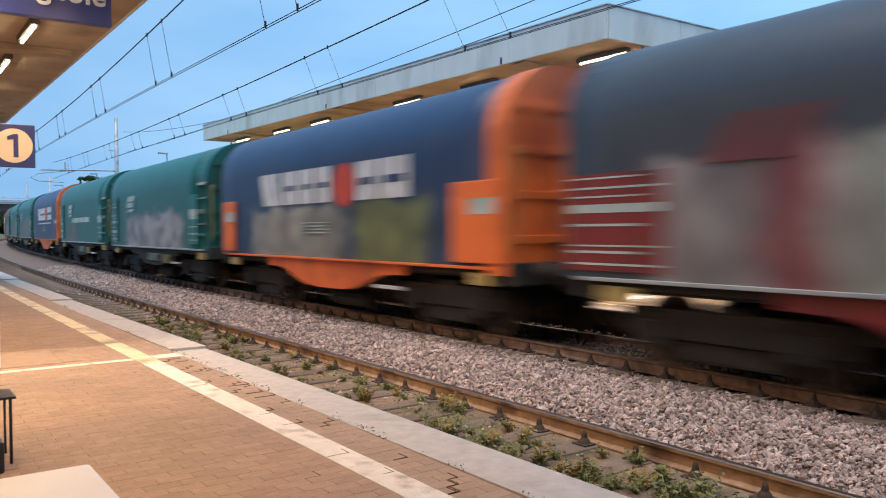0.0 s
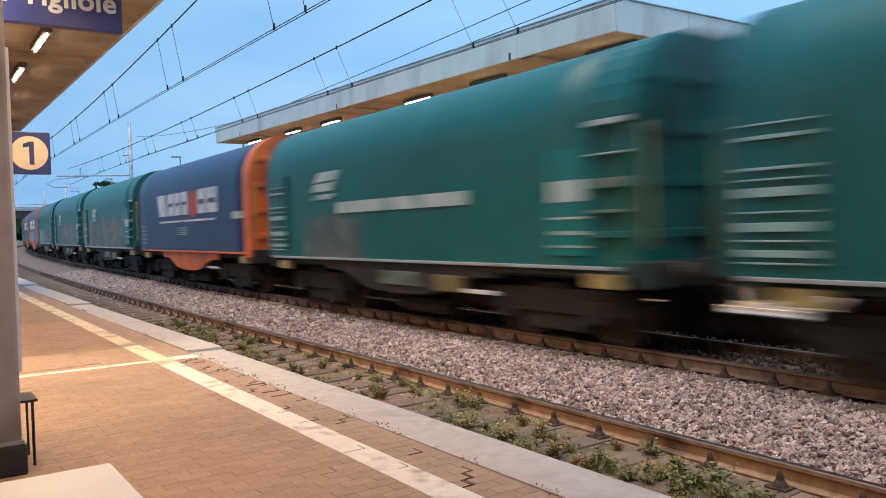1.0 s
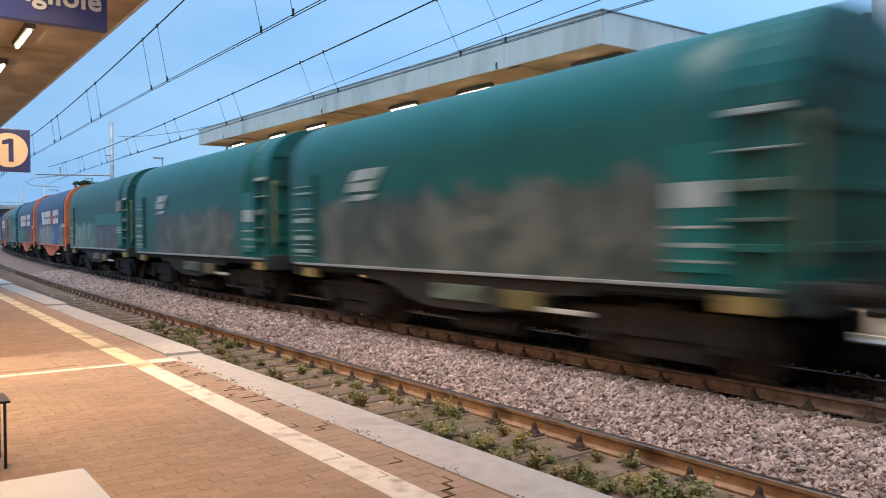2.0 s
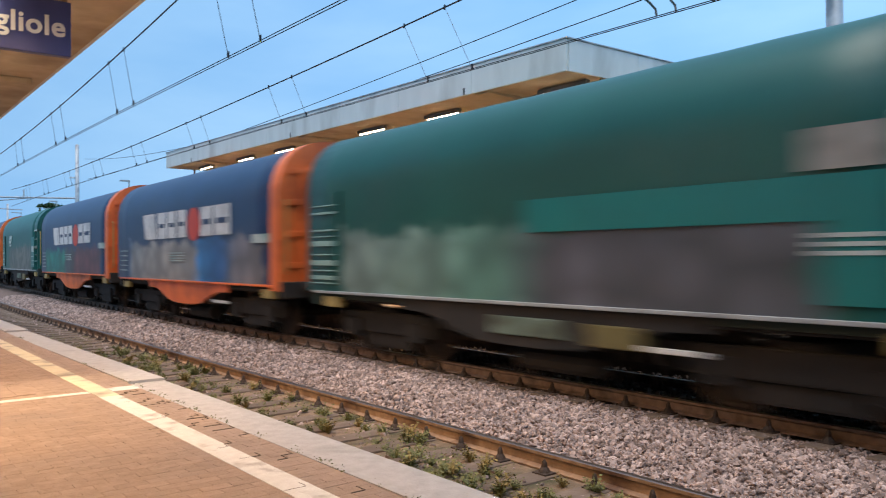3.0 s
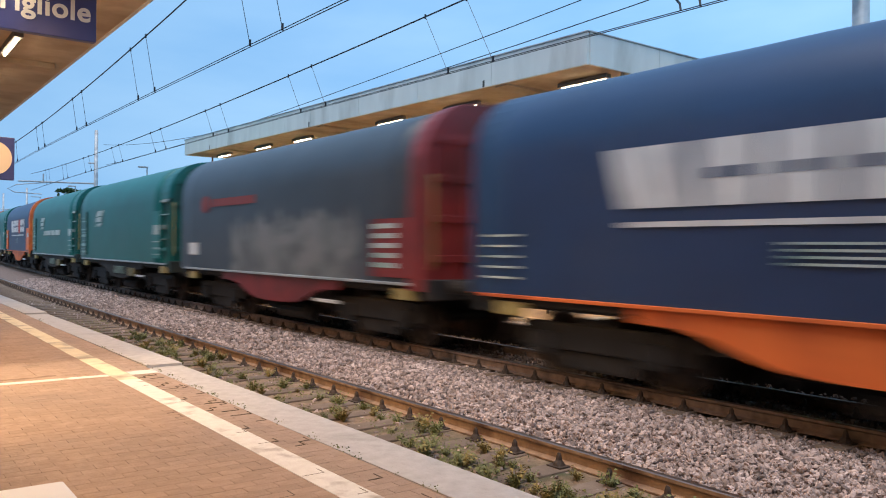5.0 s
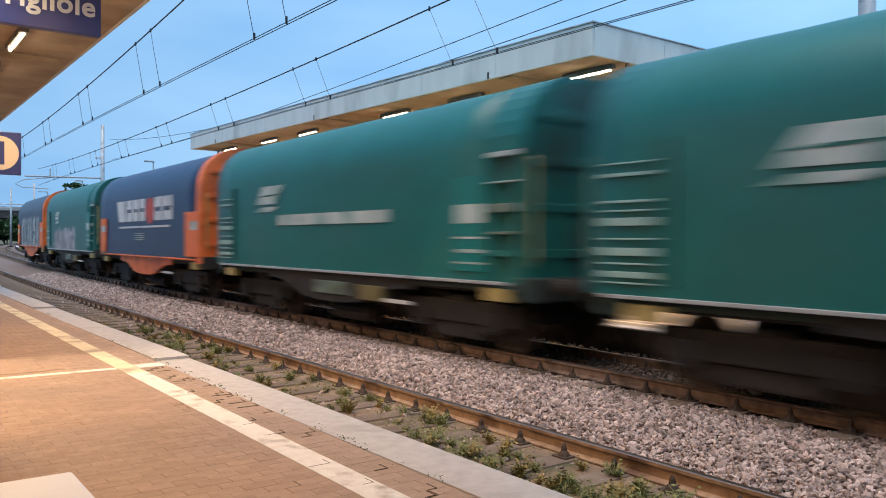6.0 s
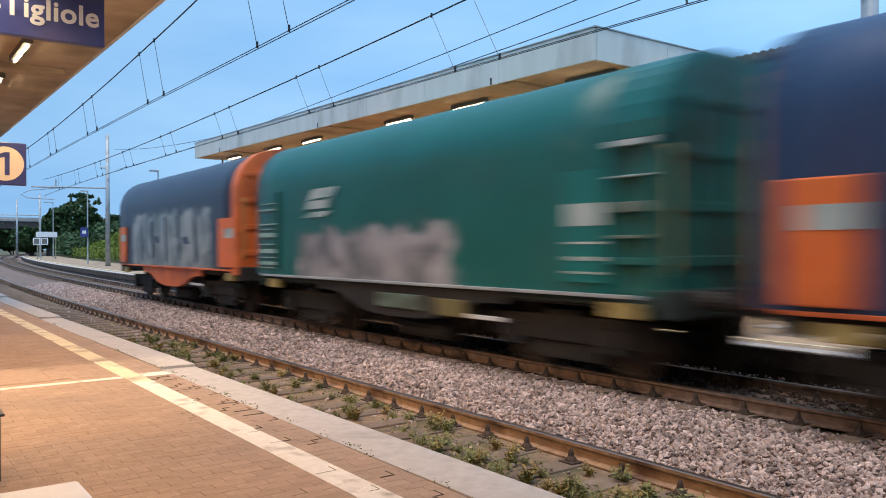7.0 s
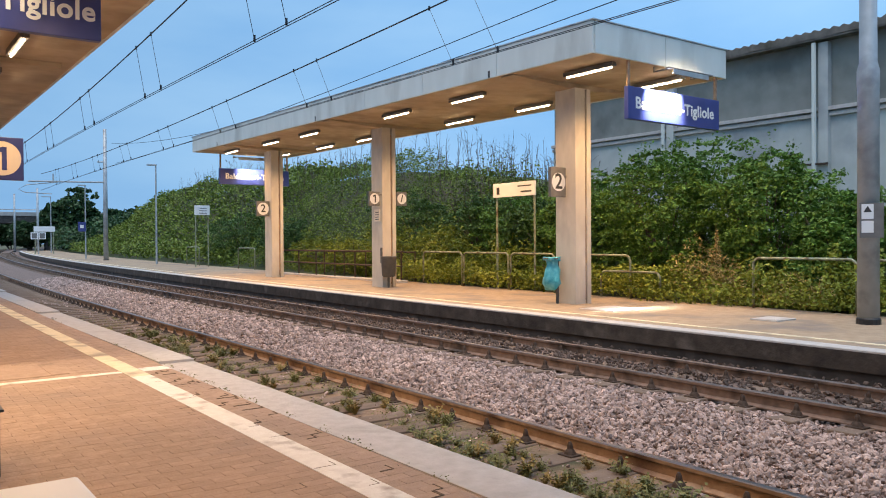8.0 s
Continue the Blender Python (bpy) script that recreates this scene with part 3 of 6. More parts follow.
def build_embankment():
    lats, ss = np.linspace(14.6, 44, 22), np.linspace(-60, 150, 60)
    bm = bmesh.new()
    rows = []
    for s in ss:
        rows.append([bm.verts.new(on_line(a, s, -0.05 + float(hill_height(a, s)) + 0.15 * noise.noise((a * 0.4, s * 0.3, 0)))) for a in lats])
    for q, w in zip(rows, rows[1:]):
        for k in range(len(lats) - 1):
            bm.faces.new((q[k], q[k + 1], w[k + 1], w[k]))
    tagged(mesh_object("embankment", bm, M_BANK, smooth=True), "overgrown earth bank behind the opposite platform", "embankment", kind="structure")
    rng = np.random.default_rng(21)

    def cover(name, n, a0, a1, s0, s1, lift, size, mat, label, lump=0.6):
        a, s = rng.uniform(a0, a1, n), rng.uniform(s0, s1, n)
        bumps = np.array([noise.noise((x * 0.55, y * 0.35, 3.1)) + 0.5 * noise.noise((x * 1.7, y * 1.2, 8.3)) for x, y in zip(a, s)])
        top = lift * (1 + lump * bumps)
        z = hill_height(a, s) - 0.05 + top * (1 - rng.random(n) ** 1.6 * 0.8)
        spots = np.array([on_line(x, y, h)[:] for x, y, h in zip(a, s, z)])
        return tagged(leaves(name, spots, size, mat, rng), label, "scrub", kind="stuff")

    cover("hill_scrub", 52000, 15.2, 23.0, 16.5, 45, 0.72, 0.105, M_LEAF_HILL, "dense green scrub over the earth bank", lump=1.4)
    cover("hill_scrub", 36000, 15.0, 24.0, 42, 105, 1.1, 0.22, M_LEAF_HILL, "dense green scrub over the earth bank beside the line", lump=0.7)
    cover("ivy_hedge", 16000, 14.3, 15.9, 11.2, 24, 0.62, 0.095, M_LEAF_LAMPLIT, "ivy and brambles spilling over the platform railing")
    cover("bramble_patch", 18000, 14.1, 16.9, 3.0, 12.0, 0.55, 0.085, M_LEAF_LAMPLIT, "bright brambles and weeds at the back of the platform", lump=1.3)
    cover("dry_grass", 3000, 14.6, 16.2, 7.6, 11.2, 0.8, 0.07, M_DRY, "dry golden grass among the brambles", lump=1.2)
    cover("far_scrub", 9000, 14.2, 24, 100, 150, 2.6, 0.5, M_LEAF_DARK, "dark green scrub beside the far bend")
    cover("low_scrub", 7000, 16.0, 24.0, -6, 18, 0.7, 0.16, M_LEAF, "dark green undergrowth below the hall")
    # bare canes along the crest
    bm = bmesh.new()
    for i in range(380):
        s = rng.uniform(17, 70) if i % 3 else rng.uniform(17, 28)
        lat = rng.uniform(18.5, 23)
        h = float(hill_height(np.array(lat), np.array(s)))
        p = on_line(lat, s, h + 0.3)
        hgt = rng.uniform(0.9, 2.3)
        lean = Vector((rng.normal(0, 0.12), rng.normal(0, 0.12), 0))
        tip = p + Vector((0, 0, hgt)) + lean * hgt
        tube(bm, [p, p.lerp(tip, 0.5) + lean * 0.1, tip], 0.008 + 0.00016 * s, 4, 0.004)
        for j in range(5):
            q = p.lerp(tip, rng.uniform(0.35, 0.95))
            tube(bm, [q, q + Vector((rng.normal(0, 0.16), rng.normal(0, 0.16), rng.uniform(0.1, 0.35)))], 0.005 + 0.0001 * s, 3, 0.003)
    spots = []
    for i in range(480):
        s, lat = rng.uniform(13.5, 26), rng.uniform(18.0, 21.5)
        base = on_line(lat, s, float(hill_height(np.array(lat), np.array(s))) + 0.6)
        spots += [np.array(base) + (rng.normal(0, 0.06), rng.normal(0, 0.06), q) for q in np.linspace(0, rng.uniform(0.4, 1.3), 9)]
    tagged(leaves("cane_leaves", np.array(spots), 0.13, M_LEAF_HILL, rng), "narrow leaves on the thin shoots along the crest", "canes", kind="stuff")
    tagged(mesh_object("bare_canes", bm, M_BARK), "thin bare canes standing along the crest of the bank", "canes", kind="stuff")
    # dry seed stalk
    stalk = tagged(empty("seed_stalk", Matrix.Translation((15.1, 10.25, 0.05))), "tall dry yellow seed stalk among green weeds", "plant")
    part("stem", tubed([(0, 0, 0), (0.01, 0, 0.9), (0.0, 0.02, 1.75)], 0.012, 6, 0.005), M_DRY, stalk)
    h = rng.uniform(0.55, 1.6, 420)
    spread = (1.75 - h) * 0.16
    ang = rng.uniform(0, 6.28, 420)
    tagged(leaves("seed_head", np.stack([np.cos(ang) * spread * rng.random(420), np.sin(ang) * spread * rng.random(420), h], 1), 0.05, M_DRY, rng, stalk), kind="stuff")


def build_weeds():
    """Tufts between the platform edge and the rail."""
    rng = np.random.default_rng(33)
    m = 9000
    s = 2.0 + 20 * rng.random(m) ** 1.5
    lat = rng.uniform(3.9, 5.25, m)
    keep = np.array([noise.noise((a * 2.2, b * 1.3, 0.7)) > -0.02 for a, b in zip(lat, s)])
    spots = np.array([on_line(a, b, -0.575 + 0.05 * c)[:] for a, b, c in zip(lat[keep], s[keep], rng.random(int(keep.sum())))])
    tagged(leaves("low_weeds", spots, 0.028, M_WEED, rng, None, -0.5), "low olive-green growth on the soil beside the rail", "weeds", kind="stuff")
    n = 230
    s = 2.4 + 16 * rng.random(n) ** 1.7
    lat = rng.uniform(4.0, 5.2, n)
    first = []
    for k in range(4):
        bm = bmesh.new()
        for i in range(46):
            a = rng.uniform(0, 6.28)
            h, out = rng.uniform(0.04, 0.15), rng.uniform(0.03, 0.14)
            d = Vector((math.cos(a), math.sin(a), 0))
            side = Vector((-d.y, d.x, 0)) * 0.004
            p0, p1, p2 = d * 0.01, d * out * 0.5 + Vector((0, 0, h * 0.7)), d * out + Vector((0, 0, h))
            v = [bm.verts.new(x) for x in (p0 - side, p0 + side, p1 + side, p1 - side, p2)]
            bm.faces.new((v[0], v[1], v[2], v[3]))
            bm.faces.new((v[3], v[2], v[4]))
            if i % 2:
                for t in (0.5, 0.7, 0.9):
                    q = p0.lerp(p2, t) + Vector((0, 0, 0.02))
                    e = Vector((rng.normal(), rng.normal(), rng.normal() * 0.4)).normalized() * 0.02
                    g = e.orthogonal().normalized() * 0.009
                    v = [bm.verts.new(q + x) for x in (-e, g, e, -g)]
                    bm.faces.new(v)
        me = bpy.data.meshes.new("weed_tuft")
        bm.to_mesh(me)
        bm.free()
        me.materials.append(M_WEED if k < 3 else M_DRY)
        first.append(me)
    for i in range(n):
        o = new("weed_tuft", first[int(rng.integers(0, 4))])
        o.matrix_world = line_pose(lat[i], s[i], -0.585) @ pose(0, 0, 0, 0, 0, rng.uniform(0, 360)) @ Matrix.Diagonal((*(3 * [rng.uniform(0.5, 1.25)]), 1))
        tagged(o, "green weed tuft in the soil beside the rusty rail", "weed", "weeds along the rail")


# ---------------------------------------------------------------- canopies
CANOPY_SLOPE = 0.0105


def tube_lamp(name, m, label, group, power):
    lamp = tagged(empty(name, m), label, "light fixture", group)
    bm = bmesh.new()
    box(bm, -0.06, 0.06, -0.64, 0.64, -0.085, 0.0, 0.008)
    part("housing", bm, M_SIGN_BACK, lamp, "dark grey fixture housing")
    bm = bmesh.new()
    lathe(bm, [(0.010, -0.58), (0.016, -0.57), (0.016, 0.57), (0.010, 0.58)], 10, Matrix.Translation((0, 0, -0.103)) @ pose(0, 0, 0, 90, 0, 0))
    part("tube", bm, M_TUBE, lamp, "lit warm-white fluorescent tube", smooth=True)
    light = bpy.data.lights.new("tube_light", "AREA")
    light.shape, light.size, light.size_y = "RECTANGLE", 0.03, 1.1
    light.spread = radians(148)
    light.energy, light.color = power, (1.0, 0.58, 0.25)
    lo = new("tube_light", light)
    lo.matrix_world = m @ pose(0, 0, -0.155)
    return lamp


def build_canopy_2():
    x0, x1, y0, y1, z = 10.5, 14.5, 9.62, 30.65, 4.80
    zz = lambda y: z + CANOPY_SLOPE * (y - 9.6)
    shear = Matrix.Identity(4)
    shear[2][1] = CANOPY_SLOPE
    shear[2][3] = -CANOPY_SLOPE * 9.6
    canopy = tagged(empty("platform_canopy"), "long flat concrete canopy with pale fascia panels and a cream soffit", "canopy")
    part("soffit", boxed(x0 + 0.04, x1 - 0.04, y0 + 0.04, y1 - 0.04, z, z + 0.06, 0, shear), M_SOFFIT, canopy, "cream painted soffit")
    part("roof", boxed(x0 + 0.03, x1 - 0.03, y0 + 0.03, y1 - 0.03, z + 0.5, z + 0.56, 0, shear), M_FASCIA, canopy)
    ys = [y0 + (y1 - y0) * i / 8 for i in range(9)]
    for xa, xb in ((x0 - 0.02, x0 + 0.03), (x1 - 0.03, x1 + 0.02)):
        for a, b in zip(ys, ys[1:]):
            part("fascia_panel", boxed(xa, xb, a + 0.004, b - 0.004, z - 0.01, z + 0.57, 0.006, shear), M_FASCIA, canopy)
    xs = [x0 + 0.03, 12.5, x1 - 0.03]
    for ya, yb in ((y0 - 0.02, y0 + 0.03), (y1 - 0.03, y1 + 0.02)):
        for a, b in zip(xs, xs[1:]):
            part("fascia_panel", boxed(a + 0.004, b - 0.004, ya, yb, z - 0.01, z + 0.57, 0.006, shear), M_FASCIA, canopy)
    part("cap_flashing", boxed(x0 - 0.04, x1 + 0.04, y0 - 0.04, y1 + 0.04, z + 0.572, z + 0.60, 0.006, shear), M_STEEL, canopy, "thin metal flashing along the roof edge")
    for y in (12.06, 19.81, 27.55):
        bm = bmesh.new()
        t = [(x0 + 0.1, -0.03), (12.2, -0.12), (12.8, -0.12), (x1 - 0.1, -0.03), (x1 - 0.1, 0.0), (x0 + 0.1, 0.0)]
        v = [[bm.verts.new((a, y + d, zz(y) + b)) for a, b in t] for d in (-0.2, 0.2)]
        bm.faces.new(v[0])
        bm.faces.new(v[1][::-1])
        for k in range(len(t)):
            bm.faces.new((v[0][k], v[1][k], v[1][(k + 1) % len(t)], v[0][(k + 1) % len(t)]))
        bmesh.ops.recalc_face_normals(bm, faces=bm.faces[:])
        part("cross_beam", bm, M_SOFFIT, canopy, "tapered concrete beam under the soffit")
        part("drain_slit", boxed(x0 - 0.025, x0 - 0.02, y + 0.4, y + 0.46, z + 0.0, z + 0.14, 0, shear), M_INK, canopy)
        bottom = DECK_2 + GRADE * y - 0.02
        col = tagged(empty("canopy_column", Matrix.Translation((12.5, y, bottom))), "cream painted concrete column with a recessed downpipe slot", "column", "canopy columns")
        h = zz(y) - 0.11 - bottom
        part("shaft", boxed(-0.24, 0.06, -0.30, 0.30, 0, h, 0.015), M_CONCRETE, col)
        part("shaft", boxed(0.115, 0.24, -0.30, 0.30, 0, h, 0.015), M_CONCRETE, col)
        part("web", boxed(0.055, 0.12, -0.20, 0.26, 0, h, 0), M_CONCRETE, col, "recessed web of the column")
        part("downpipe", tubed([(0.088, -0.25, 0.1), (0.088, -0.25, h - 0.2)], 0.024, 8), M_RUST, col, "thin rusty downpipe")
    for x in (11.33, 13.42):
        for y in (10.5, 14.3, 17.3, 22.3, 25.2, 28.7):
            tube_lamp("canopy_light", Matrix.Translation((x, y, zz(y) - 0.02)), "lit strip light fixed under the canopy soffit", "canopy strip lights", 53.0)


def number_sign(x, y, z, text, w, h, m_front, label, arm_to):
    sign = tagged(empty("platform_number_sign", Matrix.Translation((x, y, z))), label, "sign")
    part("panel", boxed(-w / 2, w / 2, -0.04, 0.04, -h / 2, h / 2, 0.012), m_front, sign)
    for side in (-1, 1):
        bm = bmesh.new()
        lathe(bm, [(0.44 * min(w, h), 0), (0.44 * min(w, h), 0.006)], 40, pose(0, side * 0.041, 0, 90 if side < 0 else -90, 0, 0))
        part("disc", bm, M_SIGN_CREAM if m_front is M_SIGN_BLUE else M_SIGN_WHITE, sign, "pale round field")
    if text == "1":
        bm = bmesh.new()
        k = h * 0.27
        outline = [(-0.02 * k, -k), (0.36 * k, -k), (0.36 * k, k), (0.02 * k, k), (-0.5 * k, 0.78 * k), (-0.5 * k, 0.46 * k), (-0.02 * k, 0.56 * k)]
        v = [[bm.verts.new((x, -0.0475 - d, z)) for x, z in outline] for d in (0, 0.004)]
        bm.faces.new(v[0])
        bm.faces.new(v[1][::-1])
        for q in range(len(outline)):
            bm.faces.new((v[0][q], v[1][q], v[1][(q + 1) % len(outline)], v[0][(q + 1) % len(outline)]))
        bmesh.ops.recalc_face_normals(bm, faces=bm.faces[:])
        part("numeral", bm, M_SIGN_BLUE if m_front is M_SIGN_BLUE else M_INK, sign)
    else:
        lettering("numeral", text, h * 0.72, M_SIGN_BLUE if m_front is M_SIGN_BLUE else M_INK, sign, pose(0, -0.049, 0, 90, 0, 0), 0.003, 0.006)
    part("bracket", boxed(min(0, arm_to), max(0, arm_to), -0.02, 0.02, 0.1, 0.14), M_SIGN_BACK, sign)
    return sign


def station_sign(x0, x1, y, z0, z1, top, label, text):
    """Blue name board hung across the platform under a canopy."""
    sign = tagged(empty("station_name_sign", Matrix.Translation(((x0 + x1) / 2, y, z0))), label, "sign")
    w, h = x1 - x0, z1 - z0
    part("panel", boxed(-w / 2, w / 2, -0.05, 0.05, 0, h, 0.008), M_SIGN_BLUE, sign, "blue enamelled panel")
    for side in (-1, 1):
        part("hanger", boxed(side * (w / 2 - 0.06) - 0.03, side * (w / 2 - 0.06) + 0.03, -0.02, 0.02, h, top - z0), M_RUST, sign, "brown steel hanger")
    lettering("lettering", text, h * 0.5, M_SIGN_WHITE, sign, pose(0, -0.055, h * 0.5, 90, 0, 0), 0.003, 0.007)
    return sign


def sign_fixture(x, y, z, power, spread=40, colour=(1.0, 0.92, 0.85), aim=0.0):
    """A strip light in a steel reflector on arms, turned towards a name board."""
    lamp = tagged(empty("sign_light", Matrix.Translation((x, y, z))), "lit steel-reflector strip light before a name board, added at platform 1", "light fixture", "name board lights")
    part("tube", tubed([(-0.5, 0.02, 0), (0.5, 0.02, 0)], 0.018, 8), M_TUBE, lamp, "lit tube")
    part("reflector", boxed(-0.55, 0.55, -0.03, -0.008, -0.035, 0.06, 0.004), M_STEEL, lamp, "galvanised reflector")
    part("bracket", boxed(-0.7, 0.7, -0.03, 0.06, 0.062, 0.085, 0.004), M_SIGN_BACK, lamp, "dark steel bracket")
    for k in (-0.6, 0.57):
        part("arm", boxed(k, k + 0.03, 0.062, 0.42, 0.06, 0.085), M_SIGN_BACK, lamp)
        part("drop", boxed(k, k + 0.03, 0.39, 0.42, 0.087, 0.17), M_SIGN_BACK, lamp)
    light = bpy.data.lights.new("sign_lamp", "AREA")
    light.shape, light.size, light.size_y, light.energy, light.color = "RECTANGLE", 1.0, 0.03, power, colour
    light.spread = radians(spread)
    lo = new("sign_lamp", light)
    lo.matrix_world = look((x + aim, y + 0.05, z - 0.05), (x + aim, y + 0.28, z - 0.62))


def build_signs_2():
    station_sign(11.42, 14.25, 9.66, 3.70, 4.31, 4.79, "blue station name board with white letters, hung from the canopy", "Baldichieri-Tigliole")
    station_sign(11.45, 14.45, 30.4, 3.79, 4.42, 5.0, "blue station name board with white letters beyond the canopy", "Baldichieri-Tigliole")
    sign_fixture(12.95, 9.36, 4.63, 75.0, aim=-0.5)
    sign_fixture(12.7, 30.12, 4.80, 20.0)
    for y, w in ((12.05, 0.45), (27.45, 0.52)):
        number_sign(12.0, y, 2.70, "2", w, 0.64 if y < 20 else 0.56, M_SIGN_BACK, "platform number sign with a dark numeral on a white disc", 0.3)
    number_sign(12.0, 19.55, 2.7, "1", 0.36, 0.42, M_SIGN_BACK, "round platform sign fixed to the canopy column", 0.3)
    number_sign(12.98, 19.6, 2.72, "/", 0.36, 0.42, M_SIGN_BACK, "round pictogram sign fixed to the canopy column", -0.3)
    notice = tagged(empty("notice_plate", Matrix.Translation((12.24, 19.75, 2.2))), "small pale notice plate on the column", "notice")
    part("plate", boxed(-0.02, 0.012, -0.14, 0.14, -0.16, 0.2, 0.004), M_SIGN_CREAM, notice)
    for k in range(4):
        part("text_bar", boxed(-0.024, -0.0205, -0.1, 0.1, -0.11 + 0.07 * k, -0.09 + 0.07 * k), M_INK, notice)
    # white notice boards on two posts
    for x, y0, y1, z0, z1, base in ((14.5, 15.38, 17.1, 2.72, 3.09, 0.1), ):
        board = tagged(empty("notice_board", Matrix.Translation((x, (y0 + y1) / 2, base - 0.05))), "white notice board on two thin posts", "sign")
        d = (y1 - y0) / 2
        part("panel", boxed(-0.025, 0.025, -d, d, z0 - base, z1 - base + 0.02, 0.008), M_SIGN_WHITE, board)
        for q in (-1, 1):
            part("post", tubed([(0.05, q * d * 0.9, 0), (0.05, q * d * 0.9, z1 - base)], 0.03, 8), M_RAILING, board)
        part("text_bar", boxed(-0.0295, -0.0255, -d * 0.2, -d * 0.85, z0 - base + 0.26, z0 - base + 0.29), M_INK, board)
        part("text_bar", boxed(-0.0295, -0.0255, -d * 0.35, -d * 0.85, z0 - base + 0.1, z0 - base + 0.14), M_INK, board)
        part("pictogram", boxed(-0.0295, -0.0255, d * 0.68, d * 0.82, z0 - base + 0.08, z0 - base + 0.28), M_INK, board)
    board = tagged(empty("notice_board", Matrix.Translation((14.25, 40.3, 0.14))), "white notice board on two thin posts", "sign")
    part("panel", boxed(-0.4, 0.4, -0.025, 0.025, 2.75, 3.25, 0.008), M_SIGN_WHITE, board)
    for q in (-1, 1):
        part("post", tubed([(q * 0.33, 0.05, 0), (q * 0.33, 0.05, 3.2)], 0.035, 8), M_RAILING, board)
    for k in range(3):
        part("text_bar", boxed(-0.15, 0.25, -0.0295, -0.0255, 2.83 + 0.13 * k, 2.86 + 0.13 * k), M_INK, board)
    board = tagged(empty("notice_board", Matrix.Translation((15.2, 90, 0.3))), "long white notice board on posts", "sign")
    part("panel", boxed(-1.0, 1.0, -0.03, 0.03, 2.4, 2.95, 0.01), M_SIGN_WHITE, board)
    for q in (-1, 1):
        part("post", tubed([(q * 0.85, 0.05, -0.1), (q * 0.85, 0.05, 2.9)], 0.06, 8), M_RAILING, board)


def build_far_signs():
    plate = tagged(empty("platform_sign", Matrix.Translation((13.45, 64.2, 2.72))), "small blue sign with a white pictogram on a lamp post", "sign")
    part("panel", boxed(-0.3, 0.25, -0.03, 0.03, -0.36, 0.36, 0.01), M_SIGN_BLUE, plate)
    part("pictogram", boxed(-0.16, 0.10, -0.036, -0.031, -0.10, 0.14), M_SIGN_WHITE, plate)
    stand = tagged(empty("track_sign", Matrix.Translation((14.3, 88.0, 0.3))), "low twin sign with white borders on a post", "sign")
    part("post", tubed([(0, 0.04, -0.1), (0, 0.04, 2.3)], 0.05, 8), M_STEEL, stand)
    for x in (-0.36, 0.36):
        panel = part("panel", boxed(x - 0.33, x + 0.33, -0.02, 0.02, 1.6, 2.3, 0.01), M_SIGN_WHITE, stand)
        part("field", boxed(x - 0.24, x + 0.24, -0.026, -0.021, 1.69, 2.21), M_SIGN_BACK, panel)


def hoop(y0, y1, x, base, h):
    bm = bmesh.new()
    r = 0.14
    pts = [(x, y0, base)]
    pts += [(x, y0 - r + r * math.cos(a), base + h - r + r * math.sin(a)) for a in np.linspace(0, math.pi / 2, 5)]
    pts += [(x, y1 + r - r * math.sin(a), base + h - r + r * math.cos(a)) for a in np.linspace(0, math.pi / 2, 5)]
    pts += [(x, y1, base)]
    tube(bm, pts, 0.027, 8)
    return bm


